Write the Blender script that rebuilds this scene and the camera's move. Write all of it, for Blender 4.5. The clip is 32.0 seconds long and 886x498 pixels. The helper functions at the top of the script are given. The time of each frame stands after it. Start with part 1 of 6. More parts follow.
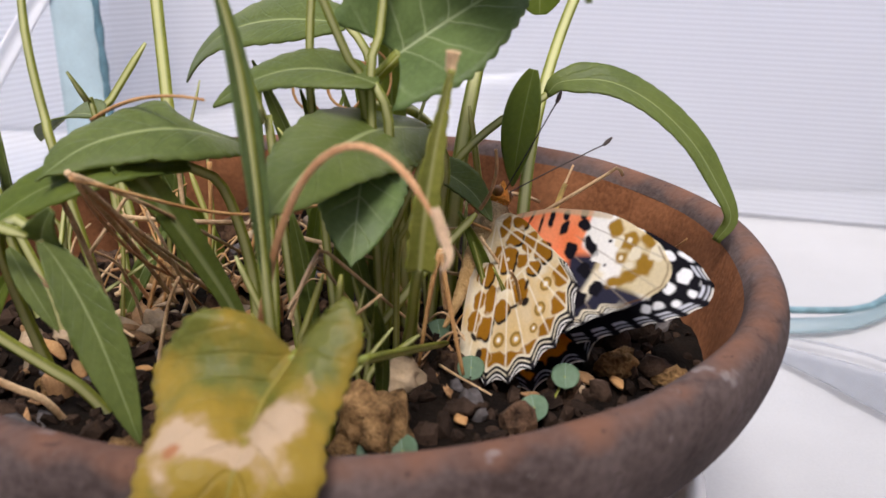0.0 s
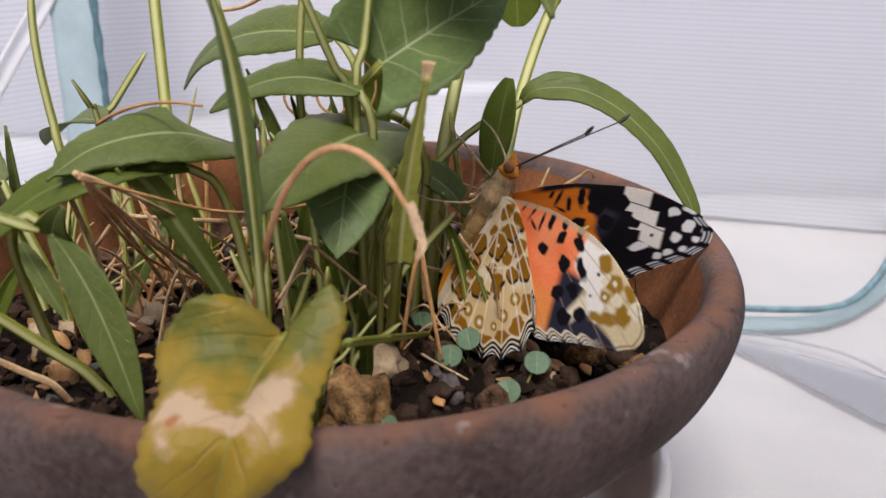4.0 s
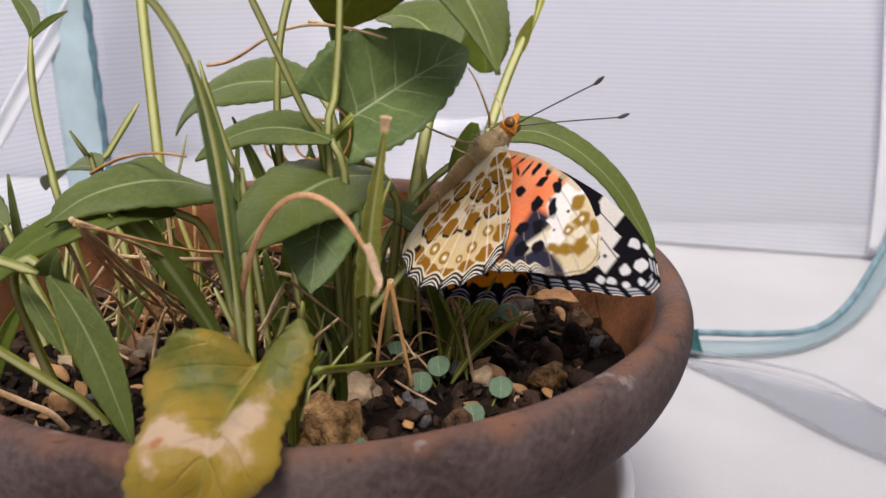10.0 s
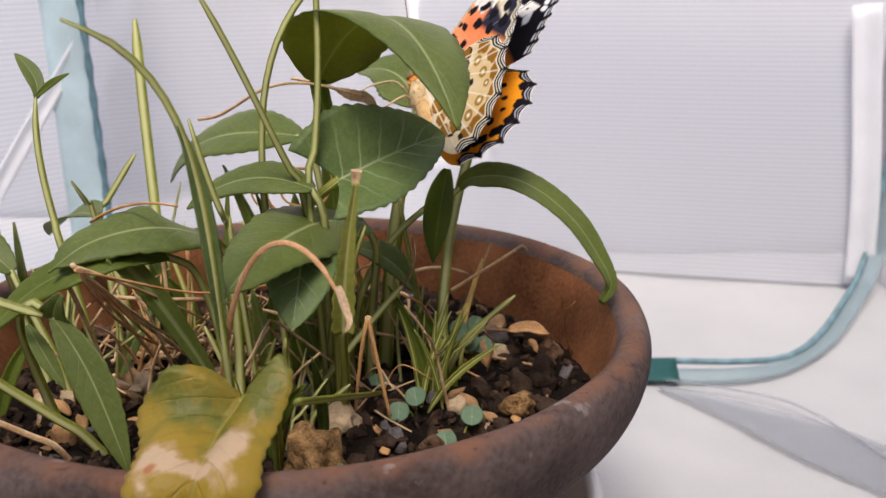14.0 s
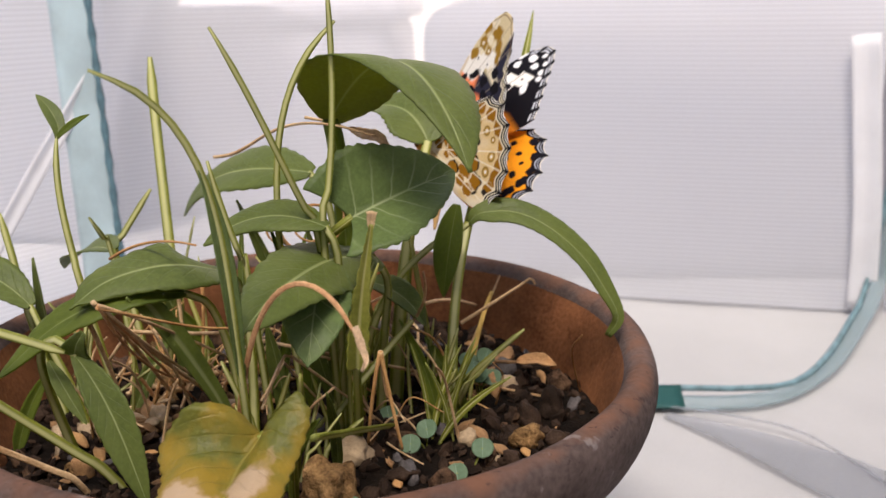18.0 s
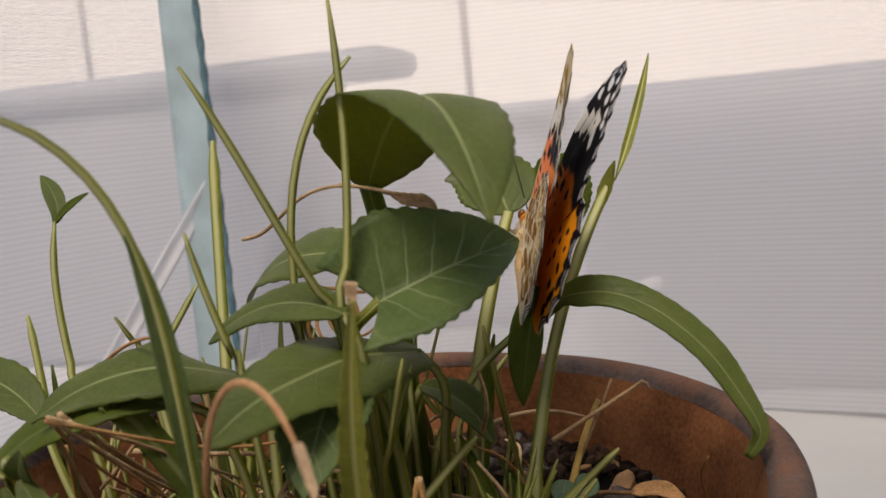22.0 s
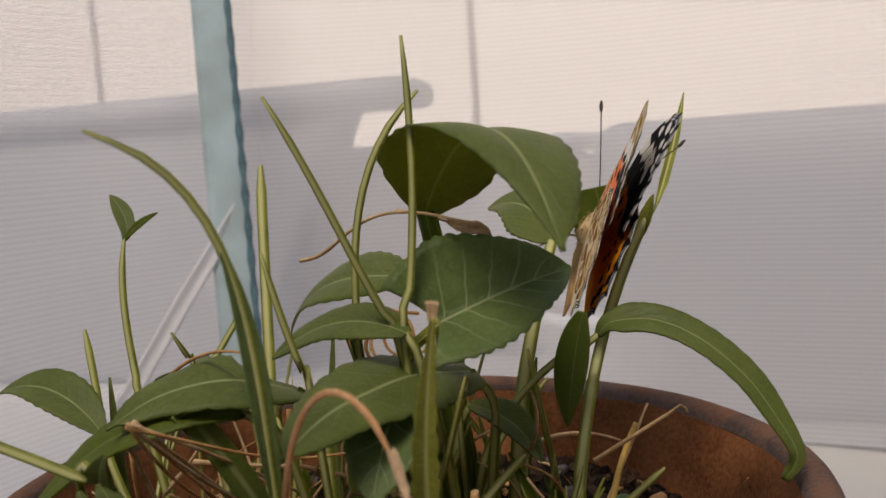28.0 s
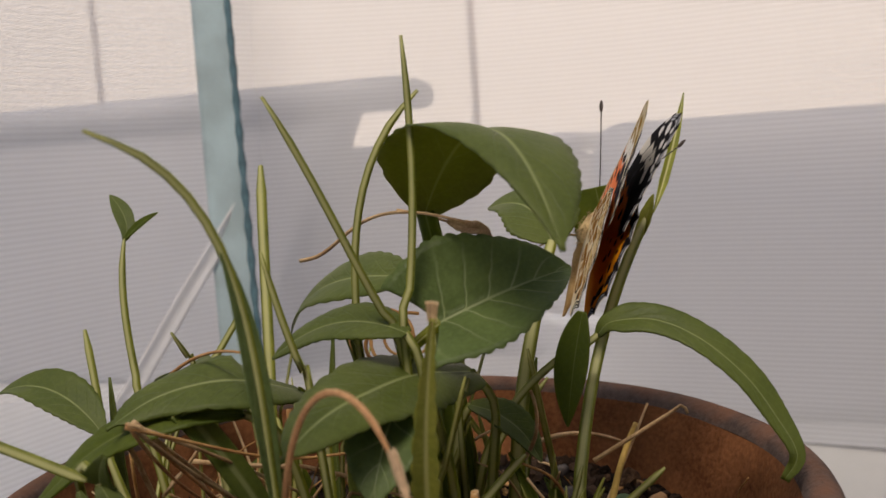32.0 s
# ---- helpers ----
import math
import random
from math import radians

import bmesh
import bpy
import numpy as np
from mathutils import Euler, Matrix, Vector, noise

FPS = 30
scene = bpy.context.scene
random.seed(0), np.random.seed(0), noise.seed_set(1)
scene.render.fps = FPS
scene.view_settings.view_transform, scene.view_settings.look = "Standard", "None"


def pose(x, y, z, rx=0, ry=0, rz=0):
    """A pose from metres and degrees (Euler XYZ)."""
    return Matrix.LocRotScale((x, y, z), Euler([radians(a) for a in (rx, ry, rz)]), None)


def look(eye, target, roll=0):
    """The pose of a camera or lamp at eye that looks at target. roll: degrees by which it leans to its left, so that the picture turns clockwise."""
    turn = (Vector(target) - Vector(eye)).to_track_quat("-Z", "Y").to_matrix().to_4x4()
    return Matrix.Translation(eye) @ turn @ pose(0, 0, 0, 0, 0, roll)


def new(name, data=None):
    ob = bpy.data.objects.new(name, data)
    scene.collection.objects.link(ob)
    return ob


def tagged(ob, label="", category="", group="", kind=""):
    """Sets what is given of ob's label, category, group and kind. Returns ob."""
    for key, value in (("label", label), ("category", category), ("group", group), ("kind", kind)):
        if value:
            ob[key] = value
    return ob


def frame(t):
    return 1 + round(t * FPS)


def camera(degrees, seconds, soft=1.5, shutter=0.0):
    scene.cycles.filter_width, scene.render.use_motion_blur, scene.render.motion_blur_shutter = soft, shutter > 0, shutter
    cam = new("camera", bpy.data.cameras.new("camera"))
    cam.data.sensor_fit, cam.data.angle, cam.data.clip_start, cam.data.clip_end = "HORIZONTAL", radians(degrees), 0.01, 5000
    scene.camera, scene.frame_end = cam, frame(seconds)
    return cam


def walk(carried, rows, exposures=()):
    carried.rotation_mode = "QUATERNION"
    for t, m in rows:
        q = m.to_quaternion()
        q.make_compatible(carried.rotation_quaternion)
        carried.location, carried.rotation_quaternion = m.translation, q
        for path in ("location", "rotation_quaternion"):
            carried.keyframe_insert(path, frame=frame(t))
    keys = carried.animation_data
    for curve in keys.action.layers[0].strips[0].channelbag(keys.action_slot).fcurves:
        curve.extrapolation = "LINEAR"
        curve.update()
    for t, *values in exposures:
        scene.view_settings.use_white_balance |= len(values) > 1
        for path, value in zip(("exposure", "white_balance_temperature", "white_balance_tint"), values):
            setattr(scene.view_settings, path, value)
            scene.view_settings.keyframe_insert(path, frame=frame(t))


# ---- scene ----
# ---------------------------------------------------------------- camera
cam = camera(50.0, 32.0, soft=1.5)
PATH = [
    (0, 0.02470, -0.13610, 0.11034, 69.212, -0.744, 3.890),
    (0.5, 0.02574, -0.14194, 0.11127, 69.600, -0.760, 3.737),
    (1, 0.02572, -0.14333, 0.11121, 69.555, -0.776, 3.701),
    (1.5, 0.02481, -0.14274, 0.11190, 69.601, -0.709, 3.749),
    (2, 0.02452, -0.14192, 0.11266, 69.675, -0.650, 3.743),
    (2.5, 0.02558, -0.14236, 0.11242, 69.615, -0.840, 3.529),
    (3, 0.02591, -0.14228, 0.11082, 69.745, -0.925, 3.568),
    (3.5, 0.02657, -0.14396, 0.11151, 69.702, -0.896, 3.546),
    (5.5, 0.02864, -0.14730, 0.11279, 69.657, -0.796, 3.566),
    (6, 0.02922, -0.14756, 0.11243, 69.763, -0.736, 3.582),
    (6.5, 0.03007, -0.14818, 0.11247, 69.949, -0.631, 3.548),
    (7, 0.02957, -0.14875, 0.11339, 70.080, -0.570, 3.478),
    (7.5, 0.02978, -0.14990, 0.11467, 70.417, -0.441, 3.523),
    (8, 0.03160, -0.15168, 0.11469, 70.677, -0.319, 3.496),
    (8.5, 0.03193, -0.15158, 0.11407, 70.724, -0.353, 3.488),
    (9, 0.03212, -0.15188, 0.11369, 70.867, -0.230, 3.485),
    (9.5, 0.03319, -0.15339, 0.11383, 71.045, -0.110, 3.468),
    (10, 0.03341, -0.15555, 0.11686, 71.413, 0.063, 3.491),
    (10.5, 0.03430, -0.15857, 0.11761, 71.834, 0.208, 3.474),
    (11, 0.03642, -0.16029, 0.11736, 72.156, 0.321, 3.497),
    (11.5, 0.03638, -0.16104, 0.11744, 72.307, 0.454, 3.488),
    (12, 0.03706, -0.16247, 0.11806, 72.524, 0.525, 3.489),
    (12.5, 0.03730, -0.16344, 0.11973, 72.634, 0.575, 3.447),
    (13, 0.03724, -0.16422, 0.12101, 72.984, 0.689, 3.387),
    (13.5, 0.03801, -0.16492, 0.12111, 73.119, 0.730, 3.355),
    (14, 0.03883, -0.16616, 0.12181, 73.264, 0.816, 3.358),
    (14.5, 0.03871, -0.16609, 0.12179, 73.359, 0.809, 3.351),
    (15, 0.03846, -0.16619, 0.12254, 73.464, 0.837, 3.366),
    (15.5, 0.03799, -0.16767, 0.12439, 73.604, 0.864, 3.265),
    (17.5, 0.03875, -0.16919, 0.12470, 74.341, 0.937, 3.355),
    (18, 0.03756, -0.16898, 0.12550, 74.450, 0.982, 3.435),
    (18.5, 0.03724, -0.16969, 0.12672, 74.659, 0.962, 3.440),
    (19, 0.03784, -0.16770, 0.12655, 74.876, 1.128, 3.974),
    (19.5, 0.04017, -0.16014, 0.12304, 75.063, 1.532, 5.588),
    (20, 0.04229, -0.15197, 0.12113, 75.498, 2.092, 7.840),
    (20.5, 0.04593, -0.14507, 0.11926, 76.516, 2.997, 10.212),
    (21, 0.05170, -0.13818, 0.11624, 77.929, 3.750, 12.123),
    (21.5, 0.05336, -0.13221, 0.11270, 80.075, 4.664, 14.139),
    (22, 0.05517, -0.12965, 0.11051, 82.341, 5.399, 15.553),
    (22.5, 0.05574, -0.12714, 0.10987, 82.973, 5.785, 16.032),
    (23, 0.05646, -0.12636, 0.10908, 82.812, 5.637, 15.673),
    (23.5, 0.05609, -0.12530, 0.10794, 83.333, 5.801, 15.535),
    (24, 0.05524, -0.12403, 0.10810, 83.786, 5.507, 15.741),
    (24.5, 0.05909, -0.12309, 0.10499, 85.053, 6.080, 16.919),
    (26.5, 0.05530, -0.12822, 0.11179, 84.839, 4.767, 16.757),
    (27, 0.04866, -0.13868, 0.11149, 84.076, 3.964, 15.433),
    (28, 0.04866, -0.13868, 0.11149, 84.076, 3.964, 15.433),
    (30, 0.04866, -0.13868, 0.11149, 84.076, 3.964, 15.433),
    (32, 0.04866, -0.13868, 0.11149, 84.076, 3.964, 15.433),
]
EXPOSURES = [
    (0.0, 1.50, 6400, 15), (0.9, 1.38, 6400, 15), (3.0, 1.37, 6450, 15), (6.0, 1.36, 6650, 15), (10.0, 1.35, 6600, 15), (18.0, 1.29, 6950, 15), (20.0, 1.19, 7050, 15), (21.0, 0.98, 7150, 14), (22.0, 0.66, 7300, 13), (24.5, 0.45, 7450, 13), (32.0, 0.45, 7450, 13),
]
cam.data.dof.use_dof, cam.data.dof.focus_distance, cam.data.dof.aperture_fstop = True, 0.155, 34.0
walk(cam, [(t, pose(x, y, z, rx, ry, rz)) for t, x, y, z, rx, ry, rz in PATH], EXPOSURES)

# ---------------------------------------------------------------- light
world = bpy.data.worlds.new("daylight")
scene.world = world
world.use_nodes = True
wn = world.node_tree.nodes
sky = wn.new("ShaderNodeTexSky")
sky.sky_type, sky.sun_disc = "NISHITA", False
sky.sun_elevation, sky.sun_rotation = radians(57), radians(186)
wn["Background"].inputs["Strength"].default_value = 0.088
world.node_tree.links.new(sky.outputs["Color"], wn["Background"].inputs["Color"])
sun = new("sun", bpy.data.lights.new("sun", "SUN"))
sun.data.energy, sun.data.angle, sun.data.color = 3.75, radians(24), (1.0, 0.96, 0.9)
sun.matrix_basis = look((-0.06, -0.64, 1.0), (0, 0, 0))

# ---------------------------------------------------------------- materials


def mat(name, color, rough=0.6, metal=0.0, vary=0.25, scale=120.0, fine=900.0, bump=0.0, spread=None, trans=0.0, island=False, spec=0.35):
    """A Principled surface with colour variation at two scales (cycles per metre) and fine relief."""
    m = bpy.data.materials.new(name)
    m.use_nodes = True
    nt = m.node_tree
    b = nt.nodes["Principled BSDF"]
    b.inputs["Roughness"].default_value, b.inputs["Metallic"].default_value = rough, metal
    b.inputs["Specular IOR Level"].default_value = spec
    co = nt.nodes.new("ShaderNodeTexCoord")
    n1, n2 = nt.nodes.new("ShaderNodeTexNoise"), nt.nodes.new("ShaderNodeTexNoise")
    for n, s in ((n1, scale), (n2, fine)):
        n.inputs["Scale"].default_value, n.inputs["Detail"].default_value = s, 5
        nt.links.new(co.outputs["Object"], n.inputs["Vector"])
    add = nt.nodes.new("ShaderNodeMath")
    add.operation = "MULTIPLY_ADD"
    nt.links.new(n2.outputs["Fac"], add.inputs[0])
    add.inputs[1].default_value = 0.5
    nt.links.new(n1.outputs["Fac"], add.inputs[2])
    ramp = nt.nodes.new("ShaderNodeValToRGB")
    c0 = [c * (1 - vary) for c in color]
    c1 = spread or [min(1, c * (1 + vary)) for c in color]
    ramp.color_ramp.elements[0].position, ramp.color_ramp.elements[1].position = 0.55, 0.95
    ramp.color_ramp.elements[0].color, ramp.color_ramp.elements[1].color = (*c0, 1), (*c1, 1)
    nt.links.new(add.outputs[0], ramp.inputs["Fac"])
    out = ramp.outputs["Color"]
    if island:
        g, hs = nt.nodes.new("ShaderNodeNewGeometry"), nt.nodes.new("ShaderNodeHueSaturation")
        mr = nt.nodes.new("ShaderNodeMapRange")
        mr.inputs["To Min"].default_value, mr.inputs["To Max"].default_value = 0.45, 1.7
        nt.links.new(g.outputs["Random Per Island"], mr.inputs["Value"])
        nt.links.new(mr.outputs["Result"], hs.inputs["Value"])
        nt.links.new(out, hs.inputs["Color"])
        out = hs.outputs["Color"]
    nt.links.new(out, b.inputs["Base Color"])
    if bump:
        bp = nt.nodes.new("ShaderNodeBump")
        bp.inputs["Strength"].default_value, bp.inputs["Distance"].default_value = bump, 0.0006
        nt.links.new(add.outputs[0], bp.inputs["Height"])
        nt.links.new(bp.outputs["Normal"], b.inputs["Normal"])
    if trans:
        tr, mix = nt.nodes.new("ShaderNodeBsdfTranslucent"), nt.nodes.new("ShaderNodeMixShader")
        mix.inputs[0].default_value = trans
        nt.links.new(out, tr.inputs["Color"])
        nt.links.new(b.outputs[0], mix.inputs[1])
        nt.links.new(tr.outputs[0], mix.inputs[2])
        nt.links.new(mix.outputs[0], nt.nodes["Material Output"].inputs["Surface"])
    return m


def maths(nt, op, a, b=None, c=None):
    n = nt.nodes.new("ShaderNodeMath")
    n.operation = op
    for i, v in enumerate((a, b, c)):
        if v is None:
            continue
        if isinstance(v, (int, float)):
            n.inputs[i].default_value = v
        else:
            nt.links.new(v, n.inputs[i])
    return n.outputs[0]


def blend(nt, fac, a, b):
    n = nt.nodes.new("ShaderNodeMix")
    n.data_type = "RGBA"
    for sock, v in ((n.inputs[0], fac), (n.inputs[6], a), (n.inputs[7], b)):
        if isinstance(v, (int, float)):
            sock.default_value = v
        elif isinstance(v, tuple):
            sock.default_value = (*v, 1)
        else:
            nt.links.new(v, sock)
    return n.outputs[2]


def leaf_mat(name, base, vein, dark, trans=0.3, vein_w=0.05, side=9.0, edge=None, yellow=None, white=None, veins=0.28, bump=0.25):
    """Leaf blade: UV u runs from base to tip, v from edge to edge; pale midrib, curved side veins, blotches."""
    m = bpy.data.materials.new(name)
    m.use_nodes = True
    nt = m.node_tree
    b = nt.nodes["Principled BSDF"]
    b.inputs["Roughness"].default_value, b.inputs["Specular IOR Level"].default_value = 0.42, 0.25
    uv = nt.nodes.new("ShaderNodeUVMap")
    sep = nt.nodes.new("ShaderNodeSeparateXYZ")
    nt.links.new(uv.outputs[0], sep.inputs[0])
    u, v = sep.outputs[0], sep.outputs[1]
    off = maths(nt, "ABSOLUTE", maths(nt, "MULTIPLY_ADD", v, 2.0, -1.0))
    co = nt.nodes.new("ShaderNodeTexCoord")
    n1, n2 = nt.nodes.new("ShaderNodeTexNoise"), nt.nodes.new("ShaderNodeTexNoise")
    for n, s in ((n1, 160.0), (n2, 1400.0)):
        n.inputs["Scale"].default_value, n.inputs["Detail"].default_value = s, 6
        nt.links.new(co.outputs["Object"], n.inputs["Vector"])
    wob = maths(nt, "MULTIPLY_ADD", n1.outputs["Fac"], 0.10, u)
    ph = maths(nt, "FRACT", maths(nt, "MULTIPLY", maths(nt, "SUBTRACT", wob, maths(nt, "MULTIPLY", maths(nt, "POWER", off, 0.8), 0.22)), side))
    sv = maths(nt, "SUBTRACT", 1.0, maths(nt, "MULTIPLY", maths(nt, "ABSOLUTE", maths(nt, "SUBTRACT", ph, 0.5)), 14.0))
    sv = maths(nt, "MULTIPLY", maths(nt, "MAXIMUM", sv, 0.0), maths(nt, "SUBTRACT", 1.0, off))
    mid = maths(nt, "MAXIMUM", maths(nt, "SUBTRACT", 1.0, maths(nt, "DIVIDE", off, vein_w)), 0.0)
    mid = maths(nt, "MINIMUM", maths(nt, "MULTIPLY", mid, 1.6), 1.0)
    col = blend(nt, maths(nt, "MULTIPLY", maths(nt, "MULTIPLY_ADD", n1.outputs["Fac"], 2.4, -0.75), 1.0), dark, base)
    col = blend(nt, maths(nt, "MULTIPLY", maths(nt, "SUBTRACT", n2.outputs["Fac"], 0.42), 1.1), col, tuple(c * 1.5 for c in base))
    if yellow:
        fac = maths(nt, "MULTIPLY_ADD", u, 2.6, maths(nt, "MULTIPLY_ADD", n1.outputs["Fac"], 4.6, -2.45))
        fac = maths(nt, "MINIMUM", maths(nt, "MAXIMUM", fac, 0.0), 1.0)
        col = blend(nt, fac, col, yellow)
    col = blend(nt, maths(nt, "MULTIPLY", sv, veins), col, vein)
    col = blend(nt, maths(nt, "MULTIPLY", mid, 0.85), col, vein)
    if edge:
        col = blend(nt, maths(nt, "MULTIPLY", maths(nt, "MAXIMUM", maths(nt, "MULTIPLY_ADD", off, 8.0, -7.0), 0.0), 0.7), col, edge)
    if white:
        # two dried-out patches with a brown fringe, either side of the midrib
        best = None
        for cu, cv, ru, rv in ((0.50, 0.18, 0.075, 0.16), (0.44, 0.70, 0.13, 0.13), (0.52, 0.43, 0.040, 0.22)):
            du, dv = maths(nt, "DIVIDE", maths(nt, "SUBTRACT", u, cu), ru), maths(nt, "DIVIDE", maths(nt, "SUBTRACT", v, cv), rv)
            r = maths(nt, "SQRT", maths(nt, "ADD", maths(nt, "MULTIPLY", du, du), maths(nt, "MULTIPLY", dv, dv)))
            best = r if best is None else maths(nt, "MINIMUM", best, r)
        n3 = nt.nodes.new("ShaderNodeTexNoise")
        n3.inputs["Scale"].default_value, n3.inputs["Detail"].default_value = 420.0, 8
        nt.links.new(co.outputs["Object"], n3.inputs["Vector"])
        best = maths(nt, "ADD", best, maths(nt, "ADD", maths(nt, "MULTIPLY_ADD", n1.outputs["Fac"], 2.6, -1.3), maths(nt, "MULTIPLY_ADD", n3.outputs["Fac"], 2.0, -1.0)))
        inside = maths(nt, "MINIMUM", maths(nt, "MAXIMUM", maths(nt, "MULTIPLY_ADD", best, -1.5, 2.1), 0.0), 0.85)
        col = blend(nt, inside, col, white)
        spot = maths(nt, "MAXIMUM", maths(nt, "SUBTRACT", 1.0, maths(nt, "MULTIPLY", maths(nt, "ABSOLUTE", maths(nt, "SUBTRACT", best, 1.15)), 4.0)), 0.0)
        col = blend(nt, maths(nt, "MULTIPLY", spot, 0.35), col, (0.35, 0.2, 0.05))
        du, dv = maths(nt, "DIVIDE", maths(nt, "SUBTRACT", u, 0.55), 0.022), maths(nt, "DIVIDE", maths(nt, "SUBTRACT", v, 0.17), 0.05)
        fleck = maths(nt, "ADD", maths(nt, "SQRT", maths(nt, "ADD", maths(nt, "MULTIPLY", du, du), maths(nt, "MULTIPLY", dv, dv))), maths(nt, "MULTIPLY_ADD", n3.outputs["Fac"], 2.4, -1.2))
        col = blend(nt, maths(nt, "MINIMUM", maths(nt, "MAXIMUM", maths(nt, "MULTIPLY_ADD", fleck, -1.6, 2.0), 0.0), 0.8), col, (0.36, 0.11, 0.03))
    nt.links.new(col, b.inputs["Base Color"])
    bp = nt.nodes.new("ShaderNodeBump")
    bp.inputs["Strength"].default_value, bp.inputs["Distance"].default_value = bump, 0.0004
    nt.links.new(maths(nt, "SUBTRACT", n2.outputs["Fac"], maths(nt, "MULTIPLY", maths(nt, "MAXIMUM", sv, mid), 1.2)), bp.inputs["Height"])
    nt.links.new(bp.outputs["Normal"], b.inputs["Normal"])
    tr, mix = nt.nodes.new("ShaderNodeBsdfTranslucent"), nt.nodes.new("ShaderNodeMixShader")
    mix.inputs[0].default_value = trans
    nt.links.new(blend(nt, 0.45, col, (0.38, 0.42, 0.04)), tr.inputs["Color"])
    nt.links.new(b.outputs[0], mix.inputs[1])
    nt.links.new(tr.outputs[0], mix.inputs[2])
    nt.links.new(mix.outputs[0], nt.nodes["Material Output"].inputs["Surface"])
    return m


def net_mat(name, color, cover, pitch):
    """Fine woven netting: thread rows over clear gaps."""
    m = bpy.data.materials.new(name)
    m.use_nodes = True
    nt = m.node_tree
    uv = nt.nodes.new("ShaderNodeUVMap")
    sep = nt.nodes.new("ShaderNodeSeparateXYZ")
    nt.links.new(uv.outputs[0], sep.inputs[0])
    row = maths(nt, "FRACT", maths(nt, "DIVIDE", sep.outputs[1], pitch))
    row = maths(nt, "MULTIPLY", maths(nt, "ABSOLUTE", maths(nt, "SUBTRACT", row, 0.5)), 2.0)
    fac = maths(nt, "ADD", maths(nt, "MULTIPLY", row, 0.16), cover - 0.08)
    b = nt.nodes["Principled BSDF"]
    b.inputs["Base Color"].default_value, b.inputs["Roughness"].default_value = (*color, 1), 0.6
    tr, cl = nt.nodes.new("ShaderNodeBsdfTranslucent"), nt.nodes.new("ShaderNodeBsdfTransparent")
    tr.inputs["Color"].default_value = (*color, 1)
    m1, m2 = nt.nodes.new("ShaderNodeMixShader"), nt.nodes.new("ShaderNodeMixShader")
    m1.inputs[0].default_value = 0.45
    nt.links.new(b.outputs[0], m1.inputs[1])
    nt.links.new(tr.outputs[0], m1.inputs[2])
    nt.links.new(fac, m2.inputs[0])
    nt.links.new(cl.outputs[0], m2.inputs[1])
    nt.links.new(m1.outputs[0], m2.inputs[2])
    nt.links.new(m2.outputs[0], nt.nodes["Material Output"].inputs["Surface"])
    return m


M_TERRA = mat("terracotta_inside", (0.175, 0.060, 0.022), 0.85, vary=0.5, scale=60, fine=1100, bump=0.6, spread=(0.26, 0.105, 0.044), spec=0.12)
M_FOOT = mat("bare_clay", (0.42, 0.22, 0.125), 0.85, vary=0.2, scale=70, fine=1100, bump=0.5, spec=0.12)
M_NET = net_mat("white_netting", (0.905, 0.92, 0.975), 0.64, 0.0018)
M_ROOF = net_mat("white_roof_netting", (0.92, 0.92, 0.95), 0.40, 0.0018)
M_FLOOR = mat("white_cage_fabric", (0.385, 0.38, 0.38), 0.8, vary=0.05, scale=25, fine=1500, bump=0.25)
M_TAPE = mat("pale_blue_binding", (0.50, 0.61, 0.645), 0.7, vary=0.15, scale=60, fine=2500, bump=0.4, trans=0.45)
M_TEAL = mat("teal_binding", (0.004, 0.055, 0.052), 0.6, vary=0.15, scale=60, fine=2500, bump=0.4)
M_SAUCER = mat("white_plastic", (0.8, 0.77, 0.75), 0.35, vary=0.04, scale=30)
M_SOIL = mat("dark_potting_soil", (0.006, 0.0035, 0.002), 0.95, vary=0.6, scale=260, fine=1800, bump=1.0, spec=0.12)
M_GRIT = mat("mixed_grit", (0.030, 0.018, 0.012), 0.85, vary=0.45, scale=300, fine=2200, bump=0.8, island=True, spec=0.12)
M_STONE = mat("tan_pumice", (0.20, 0.105, 0.038), 0.9, vary=0.6, scale=480, fine=2200, bump=1.6, spread=(0.36, 0.21, 0.09), spec=0.12)
M_PALE = mat("pale_pebble", (0.36, 0.26, 0.16), 0.75, vary=0.25, scale=300, fine=2200, bump=0.6)
M_BARK = mat("brown_bark", (0.050, 0.027, 0.016), 0.9, vary=0.6, scale=500, fine=2600, bump=1.0, spread=(0.15, 0.085, 0.05), spec=0.12)
M_SLATE = mat("blue_grey_stone", (0.098, 0.086, 0.084), 0.8, vary=0.4, scale=400, fine=2400, bump=0.8, spec=0.12)
M_DRY = mat("dry_tan_stem", (0.62, 0.36, 0.17), 0.7, vary=0.3, scale=250, fine=2400, bump=0.5, spread=(0.80, 0.58, 0.34), trans=0.2)
M_CURL = mat("dry_pinkish_stalk", (0.66, 0.30, 0.12), 0.65, vary=0.3, scale=200, fine=2400, bump=0.5, spread=(0.78, 0.46, 0.24), trans=0.2)
M_RUST = mat("dry_rust_stem", (0.60, 0.28, 0.090), 0.7, vary=0.35, scale=250, fine=2400, bump=0.5, spread=(0.62, 0.36, 0.15), trans=0.15)
M_CHIP = mat("dry_leaf_litter", (0.23, 0.125, 0.055), 0.8, vary=0.4, scale=250, fine=2400, bump=0.7, island=True)
M_LEAF = leaf_mat("viola_leaf_green", (0.138, 0.174, 0.042), (0.36, 0.41, 0.17), (0.092, 0.126, 0.030), trans=0.34, vein_w=0.06, veins=0.13, bump=0.4)
